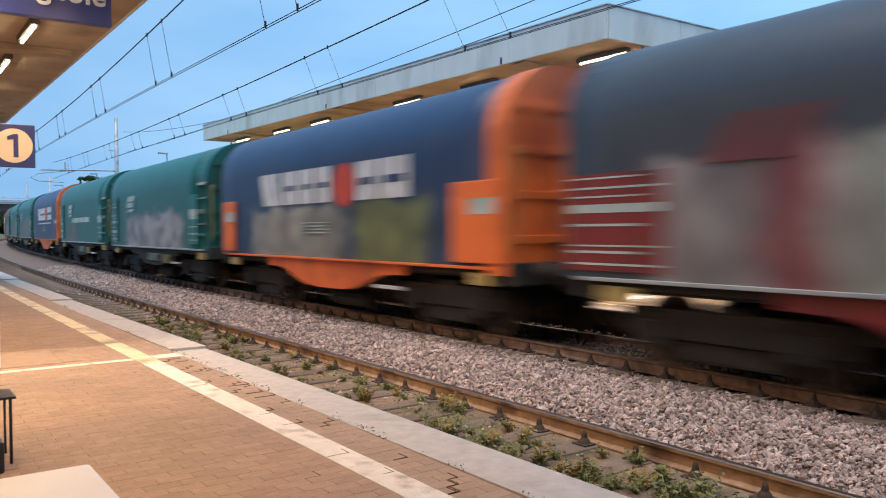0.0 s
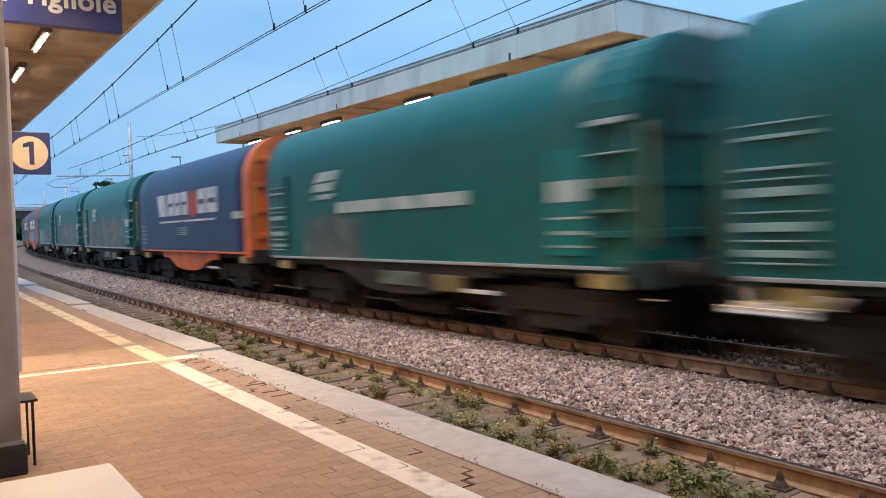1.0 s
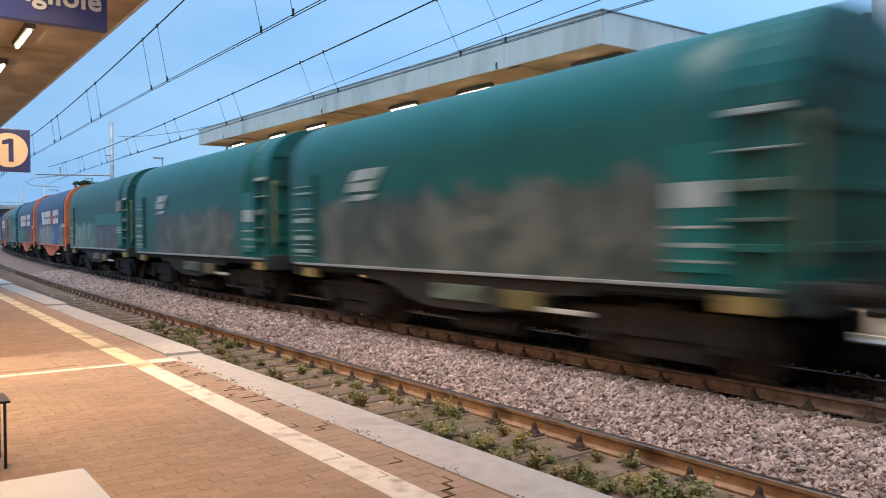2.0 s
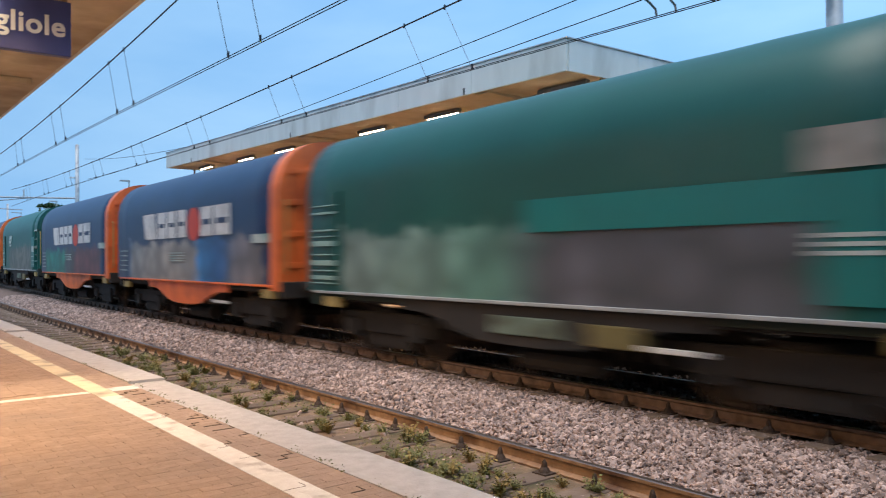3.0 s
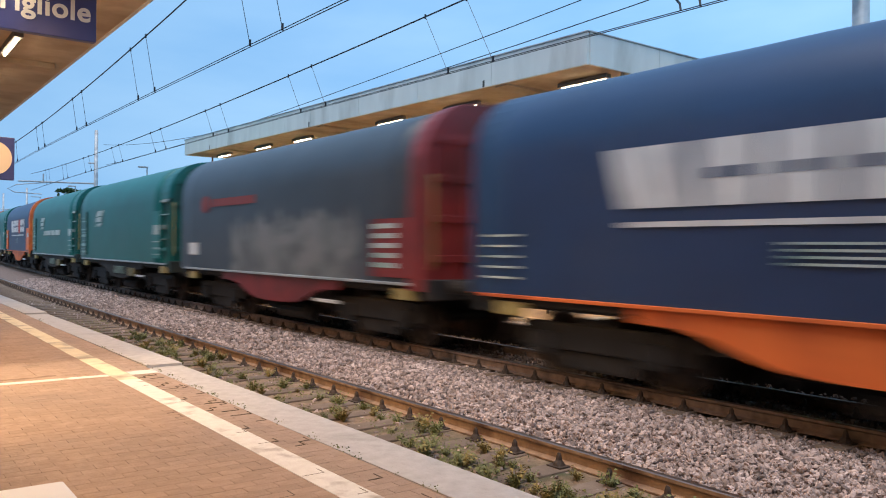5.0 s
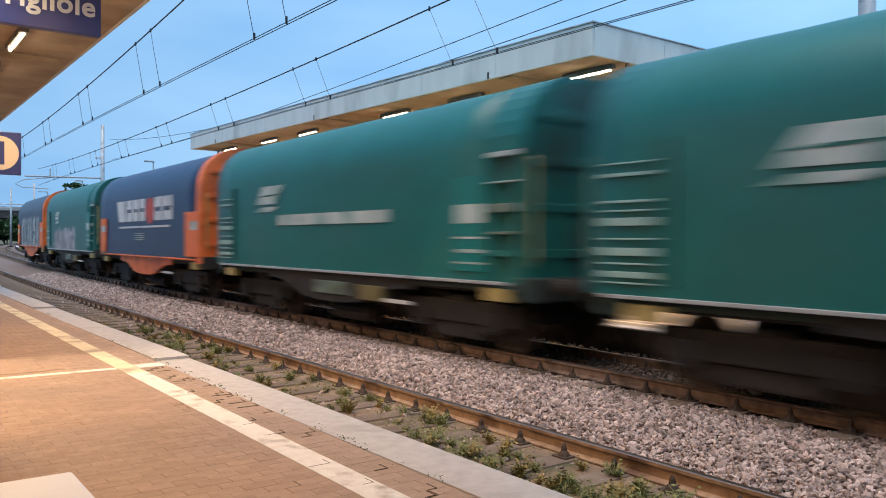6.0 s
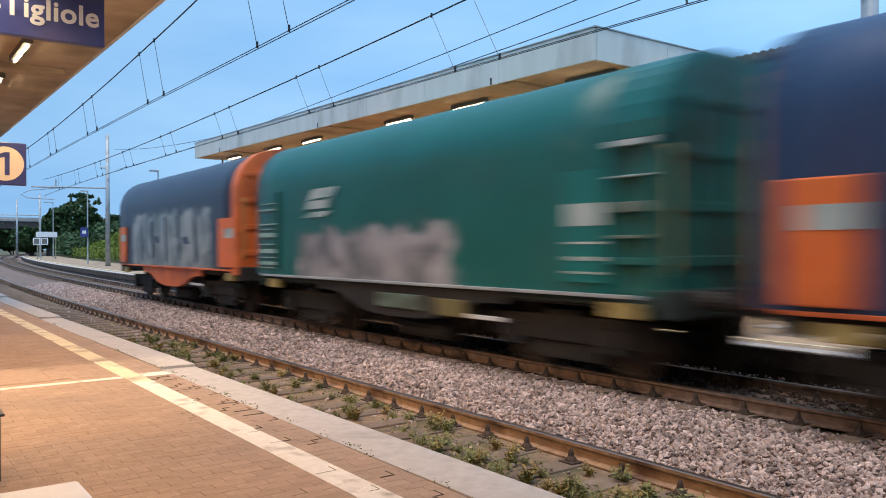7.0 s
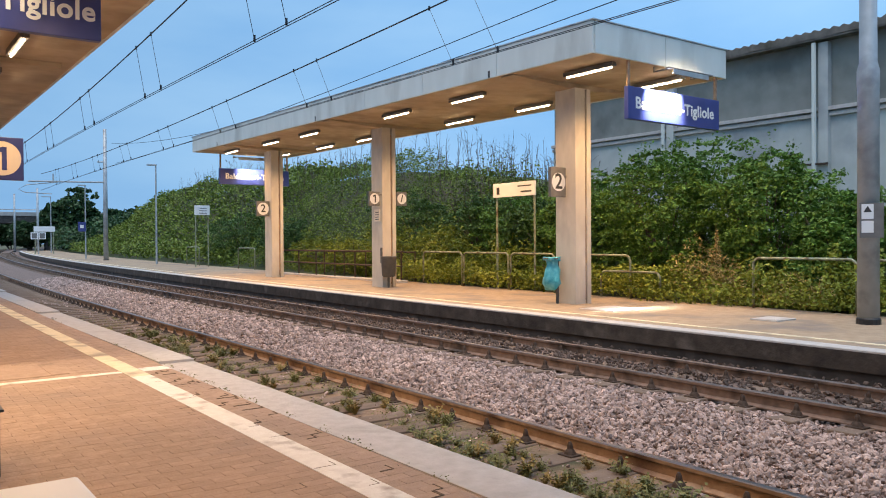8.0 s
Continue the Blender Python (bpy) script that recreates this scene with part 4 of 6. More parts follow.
def build_railings():
    for y0, y1, h in ((13.9, 12.1, 1.0), (13.0, 11.25, 0.62), (8.95, 6.9, 1.0), (6.8, 4.4, 1.0), (20.5, 18.5, 1.0), (18.4, 16.4, 1.0), (16.3, 14.6, 1.0), (36.5, 34.5, 1.0), (44.0, 42.0, 1.0)):
        base = DECK_2 + GRADE * y0 - 0.05
        r = tagged(empty("hoop_railing", Matrix.Translation((14.42 + (0.25 if y0 > 30 else 0), (y0 + y1) / 2, base))), "rounded steel tube railing half grown over", "railing", "hoop railings")
        d = (y0 - y1) / 2
        part("hoop", hoop(d, -d, 0, 0, h + 0.05), M_RAILING, r, smooth=True)
    fence = tagged(empty("stair_railing", Matrix.Translation((13.9, 24.6, 0.1))), "steel railing with posts and two rails round the underpass stairs", "railing")
    for k in range(7):
        part("post", tubed([(0, -3.6 + 1.47 * k, -0.02), (0, -3.6 + 1.47 * k, 1.02)], 0.028, 8), M_CLIP, fence)
    for h in (1.02, 0.55):
        part("rail", tubed([(0, -3.65, h), (0, 5.25, h)], 0.028, 8), M_CLIP, fence)
    for k in range(5):
        part("inner_post", tubed([(0.95, -3.0 + 1.6 * k, -0.02), (0.95, -3.0 + 1.6 * k, 0.98)], 0.025, 8), M_CLIP, fence)
    part("rail", tubed([(0.95, -3.0, 0.98), (0.95, 4.6, 0.98)], 0.025, 8), M_CLIP, fence)
    part("brace", tubed([(0, -2.9, 0.0), (0, -2.1, 0.55)], 0.02, 8), M_RAILING, fence)
    tagged(mesh_object("stair_kerb", boxed(13.7, 14.1, 20.9, 29.9, 0.0, 0.2, 0.02), M_KERB), "low pale kerb round the underpass stairs", "kerb")
    # litter bin on the middle column, and a bag on a stand
    b = tagged(empty("litter_bin", Matrix.Translation((12.3, 19.25, 0.12))), "dark grey litter bin fixed beside the column", "litter bin")
    bm = bmesh.new()
    lathe(bm, [(0.15, 0.3), (0.2, 0.34), (0.22, 0.85), (0.235, 0.87), (0.235, 0.9), (0.2, 0.9)], 18)
    part("body", bm, M_BIN, b, smooth=True)
    part("stand", tubed([(0, 0, -0.03), (0, 0, 0.32)], 0.04, 8), M_BIN, b)
    part("backplate", boxed(-0.12, -0.09, 0.18, 0.26, 0.7, 1.15), M_BIN, b)
    st = tagged(empty("bag_stand", Matrix.Translation((12.06, 12.22, 0.06))), "dark bin stand holding a tied turquoise plastic bag", "litter bin")
    part("post", tubed([(0.1, 0.0, -0.03), (0.1, 0.0, 1.02)], 0.035, 8), M_BIN, st)
    part("ring", tubed([(0.17 * math.cos(a) - 0.07, 0.17 * math.sin(a), 1.0) for a in np.linspace(0, 6.28, 17)], 0.014, 6), M_BIN, st)
    bm = bmesh.new()
    lathe(bm, [(0.03, 0.30), (0.12, 0.33), (0.17, 0.45), (0.18, 0.58), (0.14, 0.76), (0.09, 0.88), (0.13, 0.97), (0.17, 1.03), (0.18, 1.01), (0.16, 0.96)], 22, Matrix.Translation((-0.07, 0, 0)))
    for v in bm.verts:
        turn = math.atan2(v.co.y, v.co.x + 0.07)
        pleat = 1 + 0.16 * math.sin(6 * turn + 4 * v.co.z) * min(1, abs(v.co.z - 0.5) * 3)
        v.co.x, v.co.y = -0.07 + (v.co.x + 0.07) * pleat, v.co.y * pleat
        v.co += Vector((noise.noise(v.co * 7), noise.noise(v.co * 7 + Vector((5, 0, 0))), 0.4 * noise.noise(v.co * 5))) * 0.09
    part("bag", bm, M_BAG, st, "turquoise plastic bag", smooth=True)


def build_canopy_1():
    z, x0, x1, y0, y1 = 4.3, -9.2, 2.76, -26, 27
    roof = tagged(empty("station_canopy"), "flat canopy with a brownish soffit over the platform", "canopy")
    part("soffit", boxed(x0, x1 - 0.02, y0, y1, z, z + 0.05), M_SOFFIT, roof, "cream-brown soffit")
    part("fascia", boxed(x1 - 0.02, x1 + 0.03, y0, y1, z - 0.004, z + 0.5, 0.006), M_FASCIA, roof)
    part("fascia", boxed(x0, x1 - 0.02, y1, y1 + 0.05, z - 0.004, z + 0.5, 0.006), M_FASCIA, roof)
    part("roof", boxed(x0, x1 - 0.02, y0, y1, z + 0.44, z + 0.5), M_FASCIA, roof)
    for y in (-18.3, -10.3, -2.3, 5.7, 13.7, 21.7):
        part("cross_beam", boxed(x0 + 0.1, x1 - 0.2, y - 0.18, y + 0.18, z - 0.09, z, 0.01), M_SOFFIT, roof, "shallow beam under the soffit")
    tagged(mesh_object("wall_station", boxed(-9.5, -9.2, -90, 60, -0.1, 5.2), M_CONCRETE), "plain plaster wall of the station building", "wall", kind="structure")
    for y in (-10.3, -2.3, 5.7, 13.7, 21.7):
        col = tagged(empty("canopy_column", Matrix.Translation((0.39, y, GRADE * y - 0.01))), "grey canopy pillar with a black base collar", "column", "station canopy columns")
        h = z - 0.09 - GRADE * y
        part("shaft", boxed(-0.19, 0.19, -0.38, 0.38, 0, h, 0.02), M_PILLAR, col)
        bm = bmesh.new()
        box(bm, -0.215, 0.215, -0.405, 0.405, 0, 0.19, 0.02)
        part("collar", bm, M_BLACK, col, "black base collar")
        part("trim", boxed(-0.2, 0.2, -0.39, 0.39, 0.19, 0.215, 0.004), M_STEEL, col, "pale strip over the collar")
        part("cable_duct", boxed(0.191, 0.225, -0.2, -0.15, 0.6, 2.6, 0.006), M_SIGN_WHITE, col, "white cable duct")
    for y in (4.6, 7.2, 9.8, 12.4, 15.0, 17.6, 20.2):
        tube_lamp("canopy_light", Matrix.Translation((1.78, y, z)), "lit strip light under the platform canopy, of seen and added rows", "platform strip lights", 24.0)
    station_sign(-0.35, 2.09, 9.0, 3.62, 4.2, 4.31, "blue station name board with white letters under the canopy", "Baldichieri-Tigliole")
    # Added fixture without a known source; brightens this board and the paving.
    sign_fixture(0.9, 8.72, 4.14, 95.0, 170, (1.0, 0.80, 0.58), aim=-0.9)
    # Unseen second row, added to brighten the bench and the left of the platform.
    for y in (3.0, 6.0, 9.0, 12.0):
        tube_lamp("canopy_light", Matrix.Translation((-1.6, y, z)), "lit strip light under the platform canopy, of seen and added rows", "platform strip lights", 36.0)
    number_sign(1.69, 13.35, 2.73, "1", 0.58, 0.64, M_SIGN_BLUE, "blue platform number sign with a cream disc", -1.1)
    # white bench slab at the near side and a low black hoop beside the pillar
    bench = tagged(empty("bench", Matrix.Translation((0.35, 3.0, 0.0))), "white slab bench standing beside the pillar", "bench")
    bm = bmesh.new()
    box(bm, -0.42, 0.39, -1.0, 0.66, 0.40, 0.45, 0.018)
    part("slab", bm, M_WHITE, bench, "smooth white slab")
    for y in (-0.75, 0.4):
        part("support", boxed(-0.3, 0.28, y - 0.06, y + 0.06, 0, 0.4, 0.01), M_PILLAR, bench)
    stand = tagged(empty("wire_stand", Matrix.Translation((0.66, 5.62, 0.02))), "low black wire stand beside the pillar", "stand")
    part("frame", tubed([(0, -0.14, 0), (0, -0.14, 0.40), (0, 0.14, 0.40), (0, 0.14, 0)], 0.009, 6), M_BLACK, stand)
    part("shelf", boxed(-0.07, 0.03, -0.15, 0.15, 0.40, 0.415), M_BLACK, stand)


# ---------------------------------------------------------------- masts, wires, lamps
def build_mast(x, y, base, h, r, label, ring=None):
    mast = tagged(empty("catenary_mast", Matrix.Translation((x, y, base))), label, "mast", "catenary masts")
    bm = bmesh.new()
    if ring:
        lathe(bm, [(r, 0), (r * 0.99, ring), (r * 1.03, ring + 0.02), (r * 1.03, ring + 0.28), (r * 0.82, ring + 0.42), (r * 0.72, h)], 20)
    else:
        lathe(bm, [(r, 0), (r * 0.7, h)], 14)
    part("pole", bm, M_STEEL, mast, smooth=True)
    bm = bmesh.new()
    lathe(bm, [(r * 1.12, -0.05), (r * 1.12, 0.1), (r, 0.12)], 16)
    part("foot", bm, M_BLACK, mast, "dark foot collar")
    return mast


def wire(points, r, label, group="catenary wires"):
    ob = mesh_object("overhead_wire", tubed(points, r, 5), M_WIRE)
    return tagged(ob, label, "wire", group)


def build_catenary():
    near = build_mast(13.17, 6.12, 0.04, 9.0, 0.165, "tall grey steel catenary mast with a thicker lower sleeve", 3.85)
    bm = bmesh.new()
    box(bm, -0.14, 0.14, -0.205, -0.19, 1.42, 1.98, 0.003)
    plate = part("warning_plate", bm, M_SIGN_BACK, near, "dark plate with a warning sign")
    part("label", boxed(-0.12, 0.02, -0.212, -0.2055, 1.72, 1.96), M_SIGN_WHITE, plate)
    part("label", boxed(-0.12, 0.02, -0.212, -0.2055, 1.5, 1.69), M_SIGN_WHITE, plate)
    bm = bmesh.new()
    v = [bm.verts.new(p) for p in ((-0.10, -0.214, 1.83), (0.0, -0.214, 1.83), (-0.05, -0.214, 1.93))]
    bm.faces.new(v)
    part("warning_triangle", bm, M_INK, plate)
    plate.matrix_basis = pose(0, 0, 0, 0, 0, -52) @ Matrix.Diagonal((1.25, 1.05, 1.0, 1))
    part("arm", tubed([(0, 0, 5.80), (-6.4, 0, 5.86)], 0.045, 8), M_STEEL, near, "long bracket arm over the track")
    bm = bmesh.new()
    lathe(bm, [(0.16, 5.70), (0.185, 5.72), (0.185, 5.90), (0.16, 5.92)], 14)
    box(bm, -0.30, -0.15, -0.09, 0.09, 5.71, 5.90, 0.01)
    part("clamp", bm, M_CLIP, near, "dark bolted clamp round the pole")
    part("stay", tubed([(-6.3, 0, 5.86), (-6.3, 0, 5.0)], 0.03, 8), M_STEEL, near)
    for y, x in ((0.0, -4.80), (-0.25, -4.74)):
        part("registration_arm", tubed([(x, y, 4.48), (x - 0.02, y, 4.56), (x - 0.14, y, 4.62), (-6.3, 0, 5.05)], 0.016, 6), M_SIGN_BACK, near, "thin curved steady arm holding the contact wire")
    far = build_mast(13.65, 57.9, 0.2, 9.2, 0.17, "grey steel catenary mast with a bracket arm")
    part("arm", tubed([(0, 0, 5.5), (-4.8, 0, 5.4)], 0.055, 8), M_STEEL, far, "horizontal bracket arm over the track")
    part("arm", tubed([(0, 0, 6.9), (-0.5, 0, 6.9)], 0.05, 6), M_STEEL, far)
    part("stay", tubed([(-3.3, 0, 5.4), (-3.3, 0, 5.95)], 0.05, 6), M_STEEL, far)
    part("registration_arm", tubed([(-3.0, 0, 5.4), (-4.9, 0, 5.15), (-5.4, 0, 4.85), (-5.0, 0, 4.65), (-3.4, 0, 4.6)], 0.035, 6), M_STEEL, far)
    for x, y, h in ((17.5, 108, 8.0), (16.9, 122, 8.0)):
        m = build_mast(x, y, 0.35, h, 0.16, "distant grey catenary mast beside the line")
        part("arm", tubed([(0, 0, 5.3), (-5.5, 0, 5.3)], 0.06, 6), M_STEEL, m)
    # nearer track: two contact wires, messenger and droppers
    def hang(lat, contact, sag, rise, y0, y1, low, drops, twin, label):
        ys = np.linspace(y0, y1, 40)
        mess = lambda y: sag + rise * (y - low) ** 2
        for d in twin:
            wire([on_line(lat + d, y, contact(y) - GRADE * y) for y in ys], 0.007, label)
        wire([on_line(lat, y, mess(y) - GRADE * y) for y in ys], 0.015, "messenger wire hanging in a shallow curve above the track")
        bm = bmesh.new()
        for y in drops:
            a, b = on_line(lat, y + 0.75, mess(y + 0.75) - GRADE * y), on_line(lat + twin[0], y, contact(y) - GRADE * y)
            tube(bm, [a, b], 0.0055, 4)
            lathe(bm, [(0.02, -0.05), (0.02, 0.05)], 6, Matrix.Translation(b + Vector((0, 0, 0.03))))
            lathe(bm, [(0.02, -0.04), (0.02, 0.04)], 6, Matrix.Translation(a))
        tagged(mesh_object("wire_droppers", bm, M_WIRE), "thin droppers between messenger and contact wire", "wire", kind="stuff")

    drops = [y for k in range(-4, 8) for y in (10.3 + 5.85 * k, 11.43 + 5.85 * k)]
    hang(4.92, lambda y: 4.54 + 0.002 * y, 5.41, 0.00189, -40, 58, 32, drops, (-0.03, 0.03), "twin contact wire above the nearer track")
    drops = [y for k in range(-4, 8) for y in (9.75 + 5.65 * k, 10.95 + 5.65 * k)]
    hang(8.40, lambda y: 4.46 + 0.009 * y, 5.45, 0.0008, -40, 57.9, 30, drops, (-0.03, 0.03), "twin contact wire above the farther track")
    wire([on_line(13.0, y, 6.55 + 0.0009 * (y - 36) ** 2 - GRADE * y) for y in np.linspace(-40, 57.9, 30)], 0.012, "feeder wire above the opposite canopy")
    wire([on_line(12.8, y, 6.30 + 0.0016 * (y - 22) ** 2 - GRADE * y) for y in np.linspace(-40, 57.9, 30)], 0.012, "feeder wire above the opposite canopy")
    for x, y, h, arm in ((13.68, 46.3, 5.75, 0.5), (13.7, 64.3, 5.6, 0.0), (16.7, 95, 6.2, -0.9)):
        l = tagged(empty("street_lamp", Matrix.Translation((x, y, 0.03 + GRADE * y - 0.03))), "slender unlit lamp post on the opposite platform", "lamp post", "platform lamp posts")
        part("pole", tubed([(0, 0, 0), (0, 0, h)], 0.06, 8, 0.04), M_STEEL, l)
        part("head", boxed(-0.5 if arm >= 0 else -0.9, 0.05, -0.08, 0.08, h - 0.03, h + 0.06, 0.02), M_STEEL, l, "flat lamp head")


# ---------------------------------------------------------------- background buildings
def build_hall():
    hall = tagged(empty("industrial_hall", Matrix.Translation((24.0, 0, 0))), "long grey industrial hall with a corrugated roof edge", "building")
    y0, y1 = -45, 24.3
    part("lower_wall", boxed(0, 0.4, y0, y1, -0.8, 5.45), M_WALL_LOW, hall, "pale blue-grey plaster wall")
    part("upper_wall", boxed(0.06, 0.4, y0, y1, 5.45, 7.65), M_WALL_UP, hall, "dark grey-green cladding")
    part("end_wall", boxed(0.4, 18, y1 - 0.3, y1 - 0.01, -0.8, 7.6), M_WALL_UP, hall)
    for z, d in ((5.45, 0.16), (5.28, 0.10)):
        part("ledge", boxed(-d, 0.06, y0, y1, z - 0.06, z + 0.06, 0.01), M_KERB, hall, "pale concrete ledge")
    for y in (18.4, 12.7, 7.0, 1.3, -4.4):
        part("pilaster", boxed(-0.18, 0.06, y - 0.43, y - 0.12, -0.8, 7.5, 0.02), M_WALL_LOW, hall, "projecting concrete pilaster")
        part("downpipe", tubed([(-0.26, y - 0.03, 7.5), (-0.26, y - 0.03, 0)], 0.07, 8), M_FASCIA, hall, "pale downpipe")
        part("pipe_bracket", boxed(-0.3, -0.2, y - 0.45, y + 0.5, 3.72, 3.78), M_CLIP, hall)
    bm = bmesh.new()
    ys = np.arange(y0, y1 + 0.4, 0.06)
    rows = []
    for x, z in ((-0.35, 7.62), (-0.35, 7.84), (18.0, 9.6)):
        rows.append([bm.verts.new((x, y, z + (0.035 * math.cos(2 * math.pi * y / 0.3) if z > 7.7 else 0.03 * noise.noise((y, 0, 0))))) for y in ys])
    for q, w in zip(rows, rows[1:]):
        for k in range(len(ys) - 1):
            bm.faces.new((q[k], q[k + 1], w[k + 1], w[k]))
    part("roof", bm, M_ROOF, hall, "weathered corrugated fibre-cement roof")
    part("eave", boxed(-0.33, 0.3, y0, y1, 7.56, 7.62), M_ROOF, hall)


def build_distance():
    for x, y, w, h, d in ((33, 135, 9, 5.2, 8), (48, 140, 12, 5, 10)):
        house = tagged(empty("distant_house", Matrix.Translation((x, y, 0.2))), "pale low building with a shallow roof far beyond the bank", "building")
        part("wall", boxed(-w / 2, w / 2, -d / 2, d / 2, -1, h), M_DISTANT, house)
        bm = bmesh.new()
        v = [[bm.verts.new((a, q * (d / 2 + 0.5), b)) for a, b in ((-w / 2 - 0.6, h), (0, h + 1.3), (w / 2 + 0.6, h))] for q in (-1, 1)]
        bm.faces.new(v[0])
        bm.faces.new(v[1][::-1])
        for k in range(3):
            bm.faces.new((v[0][k], v[1][k], v[1][(k + 1) % 3], v[0][(k + 1) % 3]))
        bmesh.ops.recalc_face_normals(bm, faces=bm.faces[:])
        part("roof", bm, M_ROOF, house)
        for k in range(3):
            part("window", boxed(-w / 2 + 1.2 + 2.4 * k, -w / 2 + 2.2 + 2.4 * k, -d / 2 - 0.03, -d / 2 + 0.02, h - 2.2, h - 1.0), M_INK, house)
    bridge = tagged(empty("road_bridge", Matrix.Translation((14, 190, 0))), "dark road bridge crossing the line far off", "bridge")
    part("deck", boxed(-40, 22, -3, 3, 5.8, 7.4, 0.05), M_FACE, bridge)
    part("parapet", boxed(-40, 22, -3.2, -3.0, 7.4, 8.2), M_DISTANT, bridge)
    for x in (-8, 20):
        part("abutment", boxed(x - 1.5, x + 1.5, -3, 3, -1, 5.8), M_FACE, bridge)
    build_bush("tree", 25.0, 128, 0.2, (5.2, 5.0, 4.4), 9000, 0.55, M_LEAF_DARK, "dark green bushy tree beyond the bank", 51, "tree", 0.8)
    build_bush("tree", 31.0, 124, 0.2, (4.5, 5.0, 3.6), 7000, 0.55, M_LEAF_DARK, "dark green bushy tree beside the line", 52, "tree", 0.5)
    build_bush("tree", 21.5, 140, 0.2, (3.5, 5.0, 2.6), 5000, 0.55, M_LEAF_DARK, "low dark tree near the far bend", 53, "tree", 0.3)
    for i, (x, y, r, h) in enumerate(((-30, 150, 9, 5), (-45, 120, 9, 6), (45, 190, 12, 5), (8, 235, 10, 5), (14, 205, 9, 3.6), (27, 200, 9, 3.6), (0, 212, 9, 3.4), (60, 150, 12, 6))):
        build_bush("tree", x, y, -0.3, (r, r, h), 6000, 0.9, M_LEAF_DARK, "distant tree on the skyline", 60 + i, "tree", 0.5)
    for i, (x, y, rx, ry, rz) in enumerate(((16.9, 13.2, 1.7, 1.9, 2.05), (17.2, 10.3, 1.6, 1.8, 1.95), (16.6, 8.2, 1.3, 1.3, 1.35), (17.4, 16.2, 1.7, 2.0, 1.75), (18.4, 12.0, 2.0, 2.6, 2.1), (18.6, 20.0, 1.8, 2.4, 1.8))):
        build_bush("bush", x, y, 0.0, (rx, ry, rz), 13000, 0.10, M_LEAF, "leafy dark green bush behind the platform railing", 80 + i)
    for i, (x, y, r, h) in enumerate(((15.6, 7.3, 0.5, 0.85), (16.0, 21.3, 1.0, 1.45), (16.3, 24.6, 1.3, 1.6), (16.0, 18.3, 0.9, 1.2), (16.2, 28.0, 1.2, 1.5), (15.7, 15.6, 0.8, 0.8), (16.4, 31.5, 1.3, 1.5), (15.5, 9.4, 0.55, 0.65), (16.9, 22.8, 1.2, 1.7), (15.7, 26.2, 0.8, 1.0))):
        build_bush("bush", x, y, 0.0, (r, r * 1.3, h * 0.62), 3600, 0.10, M_LEAF_LAMPLIT, "bright green shrub with canopy lamplight put into its leaf colour", 90 + i)
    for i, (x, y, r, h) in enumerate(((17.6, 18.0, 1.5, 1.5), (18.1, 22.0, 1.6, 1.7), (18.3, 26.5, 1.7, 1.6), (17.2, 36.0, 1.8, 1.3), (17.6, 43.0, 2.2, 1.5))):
        build_bush("bush", x, y, 0.3, (r, r * 1.6, h), 6500, 0.11, M_LEAF_SHADE, "dense bush on the bank slope, leaf green darkened as shade", 110 + i)
    # a leafy sapling and a golden weed clump among the brambles
    rng = np.random.default_rng(131)
    for x, y, h, mat, label in ((15.3, 7.75, 1.35, M_LEAF_LAMPLIT, "young bright green sapling among the brambles"), (15.0, 10.5, 0.85, M_DRY, "golden dry weed clump among the brambles"), (15.2, 9.9, 0.7, M_DRY, "golden dry weed clump among the brambles")):
        plant = tagged(empty("plant", Matrix.Translation((x, y, 0.0))), label, "plant")
        part("stem", tubed([(0, 0, 0), (0.03, 0.02, h * 0.5), (0.0, 0.04, h)], 0.014, 6, 0.005), M_BARK, plant)
        z = rng.uniform(0.25, 1.0, 260) * h
        out = (1.1 * h - z) * 0.36 * rng.random(260) ** 0.6
        a = rng.uniform(0, 6.28, 260)
        tagged(leaves("foliage", np.stack([np.cos(a) * out, np.sin(a) * out, z], 1), 0.10 if mat is M_LEAF_LAMPLIT else 0.06, mat, rng, plant), kind="stuff")


